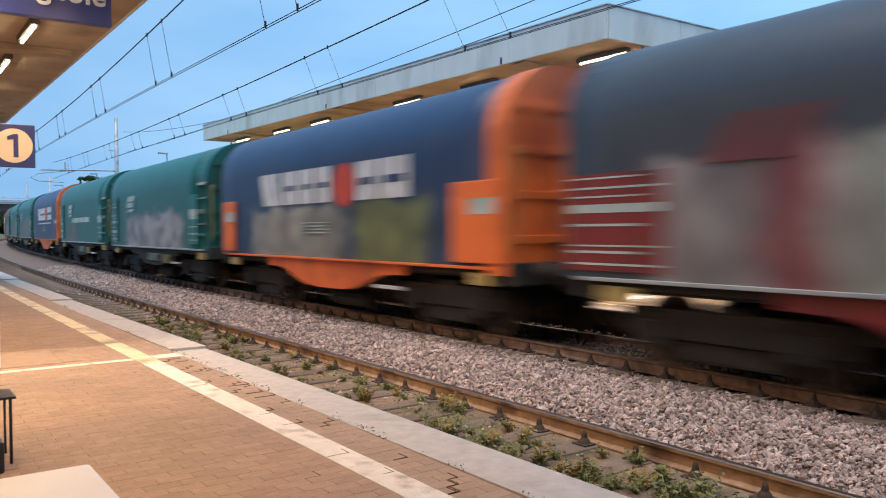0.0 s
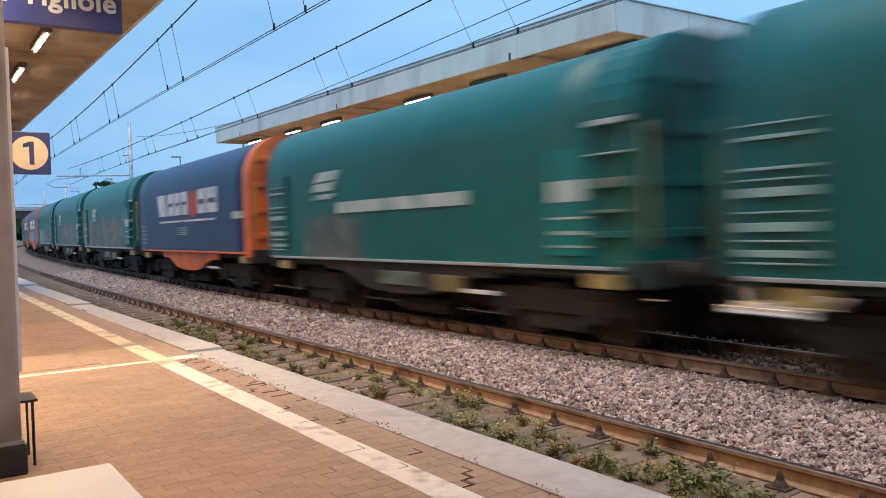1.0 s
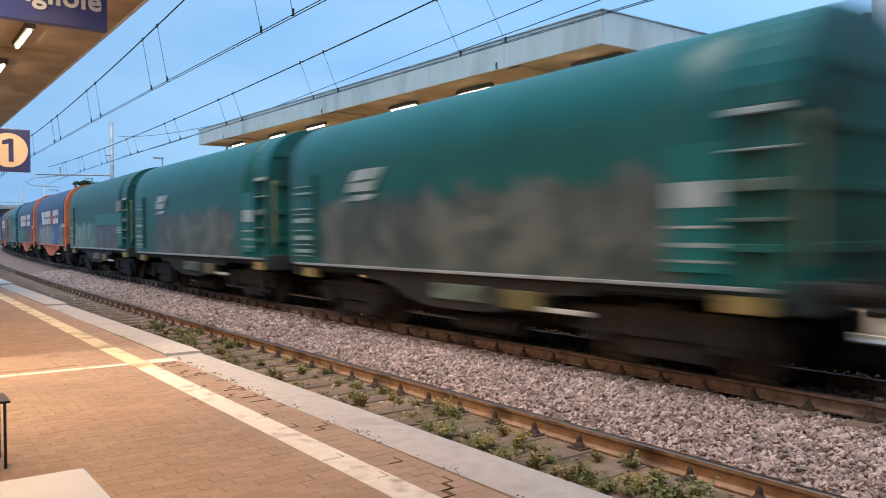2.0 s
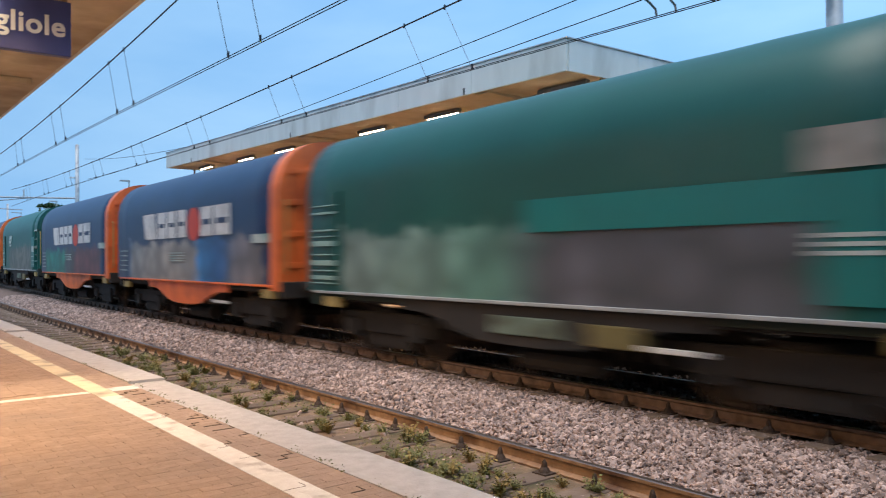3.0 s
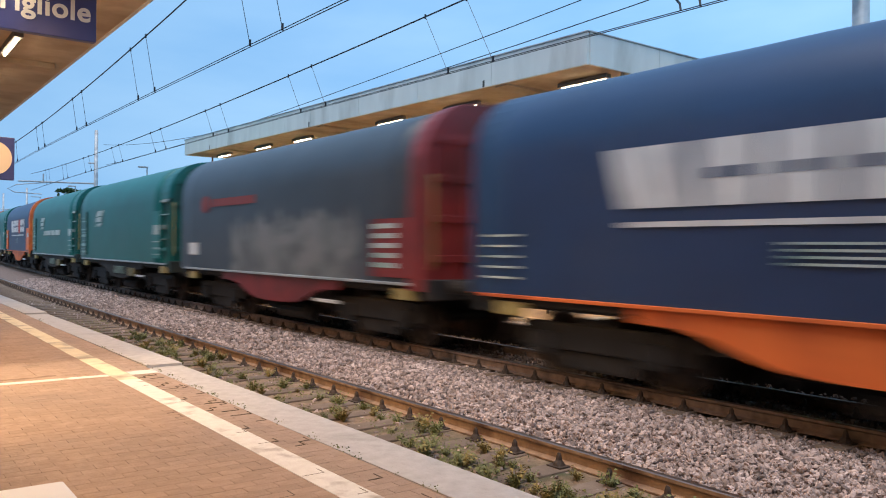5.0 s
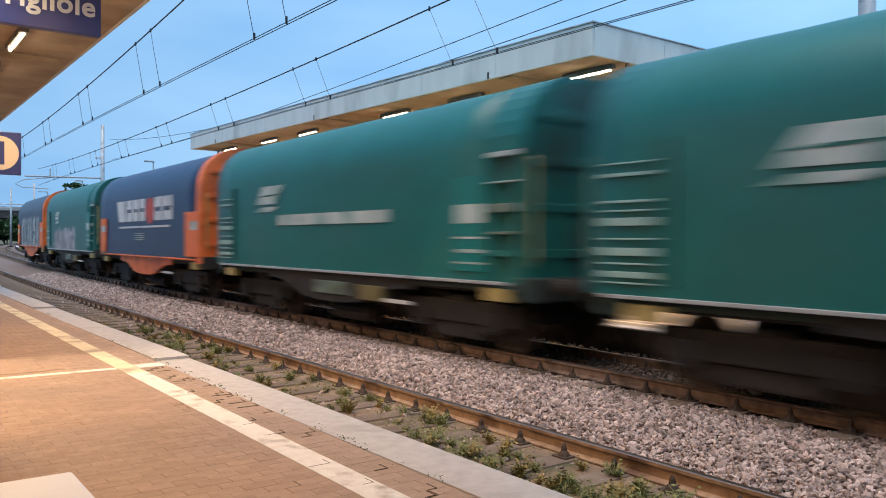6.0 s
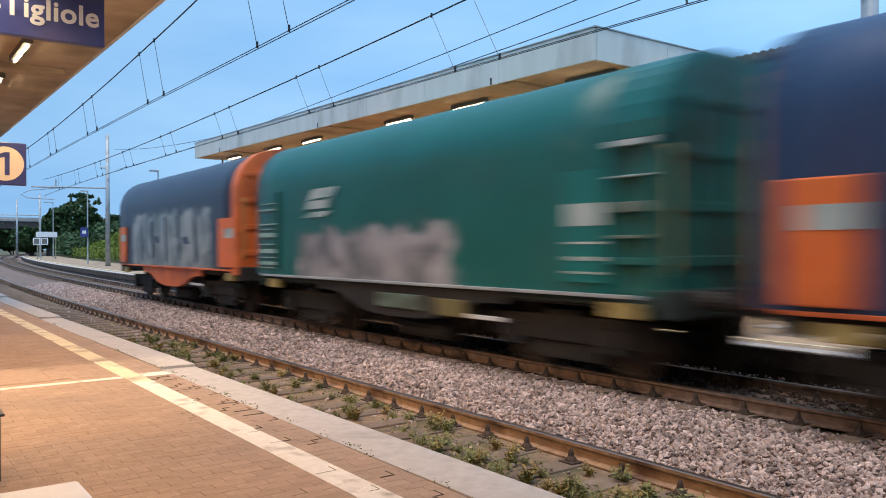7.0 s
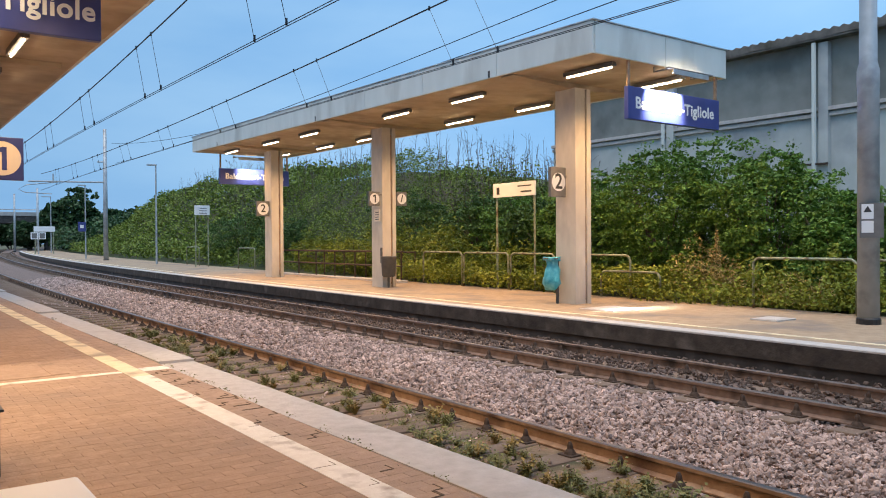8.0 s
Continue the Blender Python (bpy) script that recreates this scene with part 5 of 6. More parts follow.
# ---------------------------------------------------------------- the goods train
def hood_material(name, base, sprayed=None, y0=-4, y1=4, z1=2.2, soft=0.25, fade=0.12):
    """Tarpaulin of one colour, dusty, with spray paint on a ragged field of its lower side: three mingled colours, or (place, colour) fields from end to end."""
    b0 = tuple(c * 0.8 for c in base)
    m = material(name, (b0, base), 1.6, 0.42, spec=0.5, bump=0.10, bump_scale=5, stain=tuple(c * 0.8 + 0.012 for c in base), stain_scale=0.7, stretch=(1, 0.6, 1))
    if not sprayed:
        return m
    n, l = m.node_tree.nodes, m.node_tree.links
    b = n["Principled BSDF"]
    under = b.inputs["Base Color"].links[0].from_socket
    tc = n.new("ShaderNodeTexCoord")
    sep = n.new("ShaderNodeSeparateXYZ")
    l.new(tc.outputs["Object"], sep.inputs[0])
    ragged = n.new("ShaderNodeTexNoise")
    ragged.inputs["Scale"].default_value, ragged.inputs["Detail"].default_value = 2.2, 4
    l.new(tc.outputs["Object"], ragged.inputs["Vector"])

    def limit(socket, a, c):
        add = n.new("ShaderNodeMath")
        add.operation = "MULTIPLY_ADD"
        add.inputs[1].default_value, add.inputs[2].default_value = soft * 4, -soft * 2
        l.new(ragged.outputs["Fac"], add.inputs[0])
        total = n.new("ShaderNodeMath")
        l.new(socket, total.inputs[0])
        l.new(add.outputs[0], total.inputs[1])
        r = n.new("ShaderNodeMapRange")
        r.interpolation_type = "SMOOTHSTEP"
        r.inputs["From Min"].default_value, r.inputs["From Max"].default_value = a, c
        l.new(total.outputs[0], r.inputs["Value"])
        return r.outputs["Result"]

    def times(a, c):
        k = n.new("ShaderNodeMath")
        k.operation = "MULTIPLY"
        l.new(a, k.inputs[0])
        l.new(c, k.inputs[1])
        return k.outputs[0]

    mask = times(times(limit(sep.outputs["Y"], y0 - 0.15, y0 + 0.15), limit(sep.outputs["Y"], y1 + 0.15, y1 - 0.15)), limit(sep.outputs["Z"], z1 + 0.12, z1 - 0.12))
    letters = n.new("ShaderNodeTexVoronoi")
    letters.inputs["Scale"].default_value = 1.7
    l.new(tc.outputs["Object"], letters.inputs["Vector"])
    swirl = n.new("ShaderNodeTexNoise")
    swirl.inputs["Scale"].default_value, swirl.inputs["Detail"].default_value, swirl.inputs["Distortion"].default_value = 0.9, 3, 1.2
    l.new(tc.outputs["Object"], swirl.inputs["Vector"])
    mixed = n.new("ShaderNodeMath")
    mixed.operation = "MULTIPLY_ADD"
    mixed.inputs[1].default_value = 0.25
    l.new(letters.outputs["Distance"], mixed.inputs[0])
    l.new(swirl.outputs["Fac"], mixed.inputs[2])
    ramp = n.new("ShaderNodeValToRGB")
    ramp.color_ramp.interpolation = "EASE"
    e = ramp.color_ramp.elements
    paint = ramp.outputs["Color"]
    if len(sprayed) > 3:
        fields = sorted(sprayed)
        e[0].position, e[1].position = (fields[0][0] + 6) / 12, (fields[-1][0] + 6) / 12
        e[0].color, e[1].color = (*fields[0][1], 1), (*fields[-1][1], 1)
        for y, c in fields[1:-1]:
            e.new((y + 6) / 12).color = (*c, 1)
        sway = n.new("ShaderNodeMath")
        sway.operation = "MULTIPLY_ADD"
        sway.inputs[1].default_value = 1.1
        l.new(swirl.outputs["Fac"], sway.inputs[0])
        l.new(sep.outputs["Y"], sway.inputs[2])
        along = n.new("ShaderNodeMapRange")
        along.inputs["From Min"].default_value, along.inputs["From Max"].default_value = -5.45, 6.55
        l.new(sway.outputs[0], along.inputs["Value"])
        l.new(along.outputs["Result"], ramp.inputs["Fac"])
        shade = n.new("ShaderNodeMapRange")
        shade.inputs["From Min"].default_value, shade.inputs["From Max"].default_value = 0.1, 0.7
        shade.inputs["To Min"].default_value, shade.inputs["To Max"].default_value = 1.35, 0.65
        l.new(letters.outputs["Distance"], shade.inputs["Value"])
        tone = n.new("ShaderNodeHueSaturation")
        l.new(shade.outputs["Result"], tone.inputs["Value"])
        l.new(paint, tone.inputs["Color"])
        paint = tone.outputs["Color"]
    else:
        e[0].position, e[1].position = 0.53, 0.74
        e[0].color, e[1].color = (*sprayed[0], 1), (*sprayed[2], 1)
        e.new(0.62).color = (*sprayed[1], 1)
        l.new(mixed.outputs[0], ramp.inputs["Fac"])
    mx = n.new("ShaderNodeMix")
    mx.data_type = "RGBA"
    weaker = n.new("ShaderNodeMath")
    weaker.operation = "MULTIPLY"
    weaker.inputs[1].default_value = 1 - fade
    l.new(mask, weaker.inputs[0])
    l.new(weaker.outputs[0], mx.inputs[0])
    l.new(under, mx.inputs[6])
    l.new(paint, mx.inputs[7])
    l.new(mx.outputs[2], b.inputs["Base Color"])
    return m


GREEN, BLUE, GREY = (0.0, 0.115, 0.105), (0.014, 0.043, 0.115), (0.046, 0.058, 0.076)
M_ORANGE = material("orange_paint", ((0.70, 0.14, 0.03), (0.79, 0.18, 0.04)), 3, 0.5, bump=0.05, stain=(0.42, 0.085, 0.025), stain_scale=1.2)
M_MAROON = material("maroon_paint", ((0.17, 0.02, 0.022), (0.23, 0.03, 0.03)), 3, 0.5, bump=0.05, stain=(0.11, 0.02, 0.02), stain_scale=1.2)
M_GREEN_END = material("green_paint", ((0.006, 0.10, 0.085), (0.01, 0.135, 0.115)), 3, 0.5, bump=0.05, stain=(0.02, 0.06, 0.05), stain_scale=1.2)
# Both underframe colours are darkened; the shade below the hoods is in them.
M_UNDER = material("underframe_shaded_grime", ((0.013, 0.012, 0.012), (0.028, 0.025, 0.024)), 6, 0.85, bump=0.2, stain=(0.042, 0.032, 0.027), stain_scale=2)
M_GREEN_UNDER = material("green_underframe", ((0.014, 0.028, 0.026), (0.022, 0.045, 0.04)), 5, 0.8, bump=0.1, stain=(0.03, 0.035, 0.03), stain_scale=1.5)
M_WHEEL = material("wheel_steel", ((0.06, 0.045, 0.038), (0.11, 0.085, 0.07)), 8, 0.6, 0.5, bump=0.1)
M_TEAL = material("teal_cloth", ((0.002, 0.14, 0.135), (0.003, 0.165, 0.155)), 2, 0.42, bump=0.1, bump_scale=5)
M_BOX_GREEN = material("faded_green_steel", ((0.10, 0.15, 0.12), (0.17, 0.22, 0.18)), 5, 0.7, bump=0.1, stain=(0.06, 0.07, 0.05), stain_scale=3)
M_KHAKI = material("khaki_steel", ((0.12, 0.10, 0.035), (0.18, 0.15, 0.06)), 6, 0.6, bump=0.05, stain=(0.08, 0.065, 0.035), stain_scale=4)
M_MARK = material("white_marking", ((0.58, 0.58, 0.58), (0.68, 0.68, 0.68)), 3, 0.5, bump=0, stain=(0.45, 0.45, 0.46), stain_scale=2)
M_MARK_RED = material("red_marking", ((0.50, 0.05, 0.03), (0.58, 0.07, 0.04)), 3, 0.5, bump=0)
M_HANDLE = material("yellow_handle", ((0.34, 0.25, 0.08), (0.42, 0.32, 0.12)), 6, 0.55, bump=0.05, stain=(0.25, 0.19, 0.08), stain_scale=4)
M_LADDER = material("ladder_white", ((0.20, 0.36, 0.33), (0.32, 0.46, 0.43)), 5, 0.5, bump=0.05)


def hood_section(w=1.42, low=1.11, shoulder=2.82, top=3.94, n=9):
    """Half round-topped section of a tarpaulin hood: (x, z) from the near foot over the top to the far foot."""
    pts = [(-w, low), (-w, (low + shoulder) / 2), (-w, shoulder)]
    for i in range(1, 2 * n):
        a = math.pi * i / (2 * n)
        pts.append((-w * math.copysign(abs(math.cos(a)) ** 0.72, math.cos(a)), shoulder + (top - shoulder) * math.sin(a) ** 0.9))
    return pts + [(w, shoulder), (w, (low + shoulder) / 2), (w, low)]


def extrude(section, ys, sag=0.0):
    bm = bmesh.new()
    rows = [[bm.verts.new((x * (1 - (sag if k % 2 else 0)), y, z - (sag * 1.2 if k % 2 and z > 3 else 0))) for x, z in section] for k, y in enumerate(ys)]
    n = len(section)
    for q, w in zip(rows, rows[1:]):
        for k in range(n - 1):
            bm.faces.new((q[k], w[k], w[k + 1], q[k + 1]))
    bm.faces.new(rows[0])
    bm.faces.new(rows[-1][::-1])
    bmesh.ops.recalc_face_normals(bm, faces=bm.faces[:])
    return bm


def build_wagon(kind, hood, label, marks, flaps=False):
    """A covered coil wagon, 12.04 m over the buffers; origin on the rails under its middle, length along y."""
    end = {"blue": M_ORANGE, "grey": M_MAROON, "green": M_GREEN_END}[kind]
    under = M_GREEN_UNDER if kind == "green" else M_UNDER
    wagon = tagged(empty("freight_wagon"), label, "freight wagon", "wagons of the goods train")
    first = -4.55 if kind == "green" else -5.02
    ys = [first + (5.54 - first) * i / 14 for i in range(15)]
    part("hood", extrude(hood_section(low=1.07), ys, 0.006), hood, wagon, {"blue": "dark blue tarpaulin hood", "grey": "dark grey tarpaulin hood", "green": "teal green tarpaulin hood"}[kind], smooth=True)
    for s in (-1, 1):
        w = part("end_wall", extrude((hood_section(1.45, 0.96, 2.80, 3.97) if kind != "green" else hood_section(1.33, 1.02, 2.75, 3.86)) if s < 0 else hood_section(1.38, 1.05, 2.80, 3.88), [-4.97 if kind != "green" else -4.552, -5.33] if s < 0 else [5.542, 5.58]), end, wagon, {"blue": "orange end wall", "grey": "maroon end wall", "green": "green end wall"}[kind])
        tip = 5.33 if s < 0 else 5.58
        for k in range(4):
            part("rib", boxed(-1.25, 1.25, s * tip, s * (tip + 0.035), 1.4 + 0.62 * k, 1.52 + 0.62 * k, 0.015), end, w)
        for x in (-0.9, 0.0, 0.9):
            part("post", boxed(x - 0.06, x + 0.06, s * tip, s * (tip + 0.06), 1.1, 3.35, 0.015), end, w)
        part("handrail", tubed([(-1.30, s * tip, 1.3), (-1.30, s * (tip + 0.07), 1.35), (-1.30, s * (tip + 0.07), 2.7), (-1.30, s * tip, 2.75)], 0.018, 6), M_HANDLE, w, "yellow handrail")
        if kind == "green" and s < 0:
            over = [(x, z) for x, z in hood_section() if z > 2.83]
            part("end_roof", extrude([(-1.41, 2.86)] + over + [(1.41, 2.86)], [-5.30, -4.553]), hood, w, smooth=False)
            for z0, z1, mat in ((2.78, 2.85, M_MARK_DIM), (2.42, 2.445, M_MARK_DIM), (2.02, 2.14, M_BOX_GREEN), (1.72, 1.76, M_BOX_GREEN), (1.42, 1.5, M_GREEN_END)):
                part("end_step", boxed(-1.42, -1.30, -5.2, -4.58, z0, z1, 0.008), mat, w)
            for y in (-5.22, -4.62):
                part("end_post", boxed(-1.40, -1.32, y - 0.03, y + 0.03, 1.1, 2.84, 0.01), end, w)
        # buffer beam and buffers
        part("headstock", boxed(-1.4, 1.4, s * 5.2, s * 5.42, 0.82, 1.14, 0.02), under, wagon)
        for x in (-0.875, 0.875):
            bm = bmesh.new()
            lathe(bm, [(0.11, 0), (0.11, 0.36), (0.07, 0.36), (0.07, 0.54), (0.21, 0.55), (0.225, 0.58), (0.19, 0.60)], 14, Matrix.Translation((x, s * 5.42, 1.02)) @ pose(0, 0, 0, -90 * s, 0, 0))
            part("buffer", bm, M_UNDER, wagon)
        part("coupling_hook", boxed(-0.06, 0.06, s * 5.42, s * 5.98, 0.95, 1.05, 0.02), M_UNDER, wagon)
        # handle box low on the corner, step below
        part("step", boxed(-1.42, -1.30, s * 4.75 - 0.24, s * 4.75 + 0.24, 0.80, 0.98, 0.015), M_HANDLE, wagon, "yellow step plate")
        part("step", boxed(1.30, 1.42, s * 4.75 - 0.24, s * 4.75 + 0.24, 0.80, 0.98, 0.015), M_HANDLE, wagon, "yellow step plate")
        if flaps:
            for x in (-1, 1):
                part("corner_panel", boxed(x * 1.425, x * 1.475, s * 5.3, s * (4.15 if s < 0 else 4.55), 1.12, 2.30, 0.02), M_ORANGE, wagon, "orange corner panel")
            part("label_plate", boxed(-1.482, -1.476, s * 4.85 - 0.3, s * 4.85 + 0.25, 1.82, 2.05), M_MARK_DIM, wagon, "white marking")
        elif kind == "green" and s > 0:
            for z, h in ((1.20, 0.02), (1.27, 0.07), (1.42, 0.02), (1.52, 0.09), (1.70, 0.02), (1.86, 0.09), (2.02, 0.02), (2.12, 0.03), (2.42, 0.04), (2.56, 0.02)):
                part("ladder_rung", boxed(-1.45, -1.425, 4.6, 5.35, z, z + h, 0.005), M_LADDER, wagon, "pale rung")
            part("ladder_rail", boxed(-1.47, -1.425, 4.42, 4.5, 1.2, 2.8, 0.008), M_GREEN_END, wagon)
        bogie = part("bogie", boxed(-1.12, -0.98, s * 3.52 - 1.35, s * 3.52 + 1.35, 0.40, 0.74, 0.03), M_UNDER, wagon, "grimy two-axle bogie, colour darkened for shade")
        part("brake_rigging", boxed(-1.06, -0.96, s * 3.52 - 0.62, s * 3.52 + 0.62, 0.16, 0.42, 0.04), M_UNDER, bogie)
        part("bogie_frame", boxed(0.98, 1.12, s * 3.52 - 1.35, s * 3.52 + 1.35, 0.42, 0.68, 0.03), M_UNDER, bogie)
        part("bolster", boxed(-1.1, 1.1, s * 3.52 - 0.22, s * 3.52 + 0.22, 0.45, 0.82, 0.03), M_UNDER, bogie)
        for a in (-0.9, 0.9):
            part("axle", tubed([(-1.05, s * 3.52 + a, 0.46), (1.05, s * 3.52 + a, 0.46)], 0.08, 8), M_UNDER, bogie)
            for x in (-1, 1):
                part("axle_box", boxed(x * 1.0, x * 1.2, s * 3.52 + a - 0.16, s * 3.52 + a + 0.16, 0.32, 0.62, 0.03), M_UNDER, bogie)
                bm = bmesh.new()
                lathe(bm, [(0.46, 0.0), (0.46, 0.09), (0.42, 0.11), (0.38, 0.10), (0.36, 0.06), (0.16, 0.06), (0.14, 0.13)], 24, Matrix.Translation((x * 0.7, s * 3.52 + a, 0.46)) @ pose(0, 0, 0, 0, 90 * x, 0))
                part("wheel", bm, M_WHEEL, bogie, "steel wheel", smooth=False)
    for x in (-1, 1):
        part("solebar", boxed(x * 1.28, x * 1.36, -5.3, 5.3, 0.94, 1.05, 0.015), under, wagon)
        part("hood_rail", boxed(x * 1.40, x * 1.455, -5.0, 5.3, 1.03, 1.075, 0.008), M_STEEL if kind != "blue" else M_ORANGE, wagon, "thin rail along the foot of the hood")
        bm = bmesh.new()
        t = [(-2.75, 1.04), (-2.7, 0.86), (-2.1, 0.84), (-1.8, 0.78), (-1.5, 0.68), (-1.2, 0.59), (-0.85, 0.53), (-0.4, 0.505), (0.4, 0.505), (0.85, 0.53), (1.2, 0.59), (1.5, 0.68), (1.8, 0.78), (2.1, 0.84), (2.7, 0.86), (2.75, 1.04)]
        v = [[bm.verts.new((x * (1.33 + d), a, b)) for a, b in t] for d in (0, 0.06)]
        bm.faces.new(v[0])
        bm.faces.new(v[1][::-1])
        for k in range(len(t)):
            bm.faces.new((v[0][k], v[1][k], v[1][(k + 1) % len(t)], v[0][(k + 1) % len(t)]))
        bmesh.ops.recalc_face_normals(bm, faces=bm.faces[:])
        part("belly_plate", bm, M_ORANGE if kind == "blue" else (M_MAROON if kind == "grey" else M_UNDER), wagon, "trough plate below the middle of the frame")
    part("floor_frame", boxed(-1.28, 1.28, -5.25, 5.25, 0.9, 1.13, 0.02), M_UNDER, wagon)
    part("trough", boxed(-1.1, 1.1, -2.0, 2.0, 0.56, 0.9, 0.05), M_UNDER, wagon)
    part("brake_tank", tubed([(-0.95, -1.0, 0.32), (-0.95, 0.4, 0.32)], 0.17, 12), M_UNDER, wagon)
    part("brake_lever", boxed(-1.36, -1.30, -2.6, -1.7, 0.60, 0.66, 0.01), M_MARK, wagon, "white brake lever plate")
    if kind == "green":
        part("brake_box", boxed(-1.42, -1.25, -0.75, 0.55, 0.64, 0.88, 0.02), M_BOX_GREEN, wagon, "faded green equipment box")
        part("brake_box", boxed(-1.42, -1.25, -1.85, -1.1, 0.60, 0.86, 0.02), M_KHAKI, wagon, "khaki equipment box")
    side = -1.432
    for name, shape, y0, y1, z0, z1, mat in marks:
        if shape == "disc":
            bm = bmesh.new()
            lathe(bm, [((z1 - z0) / 2, 0), ((z1 - z0) / 2, 0.006)], 28, Matrix.Translation((side + 0.004, (y0 + y1) / 2, (z0 + z1) / 2)) @ pose(0, 0, 0, 0, -90, 0) @ Matrix.Diagonal((1, (y1 - y0) / (z1 - z0), 1, 1)))
        elif shape in ("slant", "stroke"):
            bm = bmesh.new()
            k = 0.18 if shape == "slant" else -0.09
            v = [[bm.verts.new((side + d, y, z)) for y, z in ((y0 + k, z0), (y1 + k, z0), (y1 - k, z1), (y0 - k, z1))] for d in (0.002, -0.004)]
            bm.faces.new(v[0])
            bm.faces.new(v[1][::-1])
            for q in range(4):
                bm.faces.new((v[0][q], v[1][q], v[1][(q + 1) % 4], v[0][(q + 1) % 4]))
            bmesh.ops.recalc_face_normals(bm, faces=bm.faces[:])
        else:
            bm = boxed(side - 0.004, side + 0.003, y0, y1, z0, z1)
        ob = part(name, bm, mat, wagon)
        if name in ("white_line", "data_plate", "mark_gap", "emblem_gap", "end_handle"):
            ob.location.x = -0.006
    return wagon


# a blue wagon's big white mark with a red disc, seen from the platform reads from far end to near end
def blue_marks(stripe=True):
    out = []
    y = 3.05
    for w, z1 in ((1.08, 2.70), (0.68, 2.70), (0.60, 2.70), (0.62, 2.70)):
        if w > 0.9:
            out += [("white_mark", "stroke", y - 0.38 - 0.33 * k, y - 0.08 - 0.33 * k, 2.14, 2.82, M_MARK) for k in (0, 1, 2)]
            y -= w + 0.11
            continue
        out.append(("white_mark", "bar", y - w, y, 2.14, z1 + 0.12, M_MARK))
        out.append(("mark_gap", "bar", y - w + 0.14, y - 0.16, 2.42, 2.53, M_MARK_GAP))
        y -= w + 0.11
    out.append(("red_disc", "disc", y - 0.82, y, 2.04, 2.84, M_MARK_RED))
    y -= 0.86
    for w in (0.72, 0.90):
        out.append(("white_mark", "bar", y - w, y, 2.14, 2.82, M_MARK))
        out.append(("mark_gap", "bar", y - w + 0.14, y - 0.16, 2.40, 2.53, M_MARK_GAP))
        y -= w + 0.11
    if stripe:
        out.append(("white_stripe", "bar", -2.7, 2.85, 1.93, 1.99, M_MARK))
    out.append(("data_plate", "bar", -4.9, -4.1, 1.92, 2.1, M_MARK_DIM))
    out += [("small_text_bar", "bar", -0.1, 0.9, 1.55 + 0.065 * k, 1.575 + 0.065 * k, M_MARK_DIM) for k in range(4)]
    out += [("small_text_bar", "bar", 4.6, 5.25, 1.28 + 0.14 * k, 1.31 + 0.14 * k, M_MARK_DIM) for k in range(5)]
    return out


M_MARK_GAP = material("blue_gap", (tuple(c * 0.8 for c in BLUE), BLUE), 2, 0.5, bump=0)


def green_marks(band=True):
    out = [("white_emblem", "slant", 2.1, 3.05, 2.38, 2.76, M_MARK_DIM), ("white_emblem", "slant", 2.3, 3.15, 2.22, 2.32, M_MARK_DIM),
           ("emblem_gap", "slant", 2.25, 2.9, 2.54, 2.58, M_GREEN_END)]
    if band:
        out.append(("white_band", "bar", -2.1, 2.1, 1.93, 2.14, M_MARK_DIM))
    out.append(("data_plate", "bar", -4.5, -3.92, 1.88, 2.15, M_MARK_DIM))
    out.append(("data_plate", "bar", -4.5, -3.92, 1.46, 1.51, M_MARK_DIM))
    out.append(("data_plate", "bar", -4.52, -3.88, 1.30, 1.33, M_MARK_DIM))
    out.append(("end_flap", "bar", -4.53, -3.86, 1.2, 2.55, M_TEAL))
    out.append(("data_plate", "bar", -4.5, -3.92, 1.66, 1.69, M_MARK_DIM))
    return out


M_MARK_DIM = material("worn_marking", ((0.36, 0.42, 0.40), (0.48, 0.54, 0.52)), 3, 0.55, bump=0, stain=(0.15, 0.28, 0.25), stain_scale=2)
M_DULL = material("dusty_plate", ((0.22, 0.20, 0.18), (0.30, 0.28, 0.25)), 4, 0.6, bump=0, stain=(0.15, 0.14, 0.12), stain_scale=3)
M_TAG = material("sprayed_maroon", ((0.09, 0.03, 0.036), (0.14, 0.038, 0.042)), 2, 0.55, bump=0, stain=(0.06, 0.05, 0.06), stain_scale=1.5)
M_RED_DIM = material("faded_red_marking", ((0.20, 0.035, 0.035), (0.27, 0.05, 0.045)), 3, 0.55, bump=0)
GREY_MARKS_FIRST = [("maroon_panel", "bar", 4.05, 5.5, 1.15, 2.3, M_MAROON)] + [("white_line", "bar", 4.1 + 0.25 * (k % 2), 5.45, z, z + h, M_MARK_DIM) for k, (z, h) in enumerate(((1.22, 0.025), (1.36, 0.03), (1.44, 0.02), (1.68, 0.03), (1.84, 0.10), (2.02, 0.02), (2.12, 0.025), (2.24, 0.02)))] + [("red_tag", "slant", 2.4, 3.4, 2.32, 2.80, M_TAG)]
GREY_MARKS = [("maroon_panel", "bar", -4.95, -3.85, 1.15, 2.1, M_MAROON)] + [("data_plate", "bar", -4.6, -3.9, 1.3 + 0.16 * k, 1.38 + 0.16 * k, M_MARK_DIM) for k in range(5)] + [("red_script", "bar", 0.9, 3.4, 2.56, 2.74, M_RED_DIM), ("red_emblem", "disc", 3.5, 4.1, 2.42, 2.84, M_RED_DIM), ("data_plate", "bar", 4.2, 4.9, 1.4, 1.7, M_MARK)]

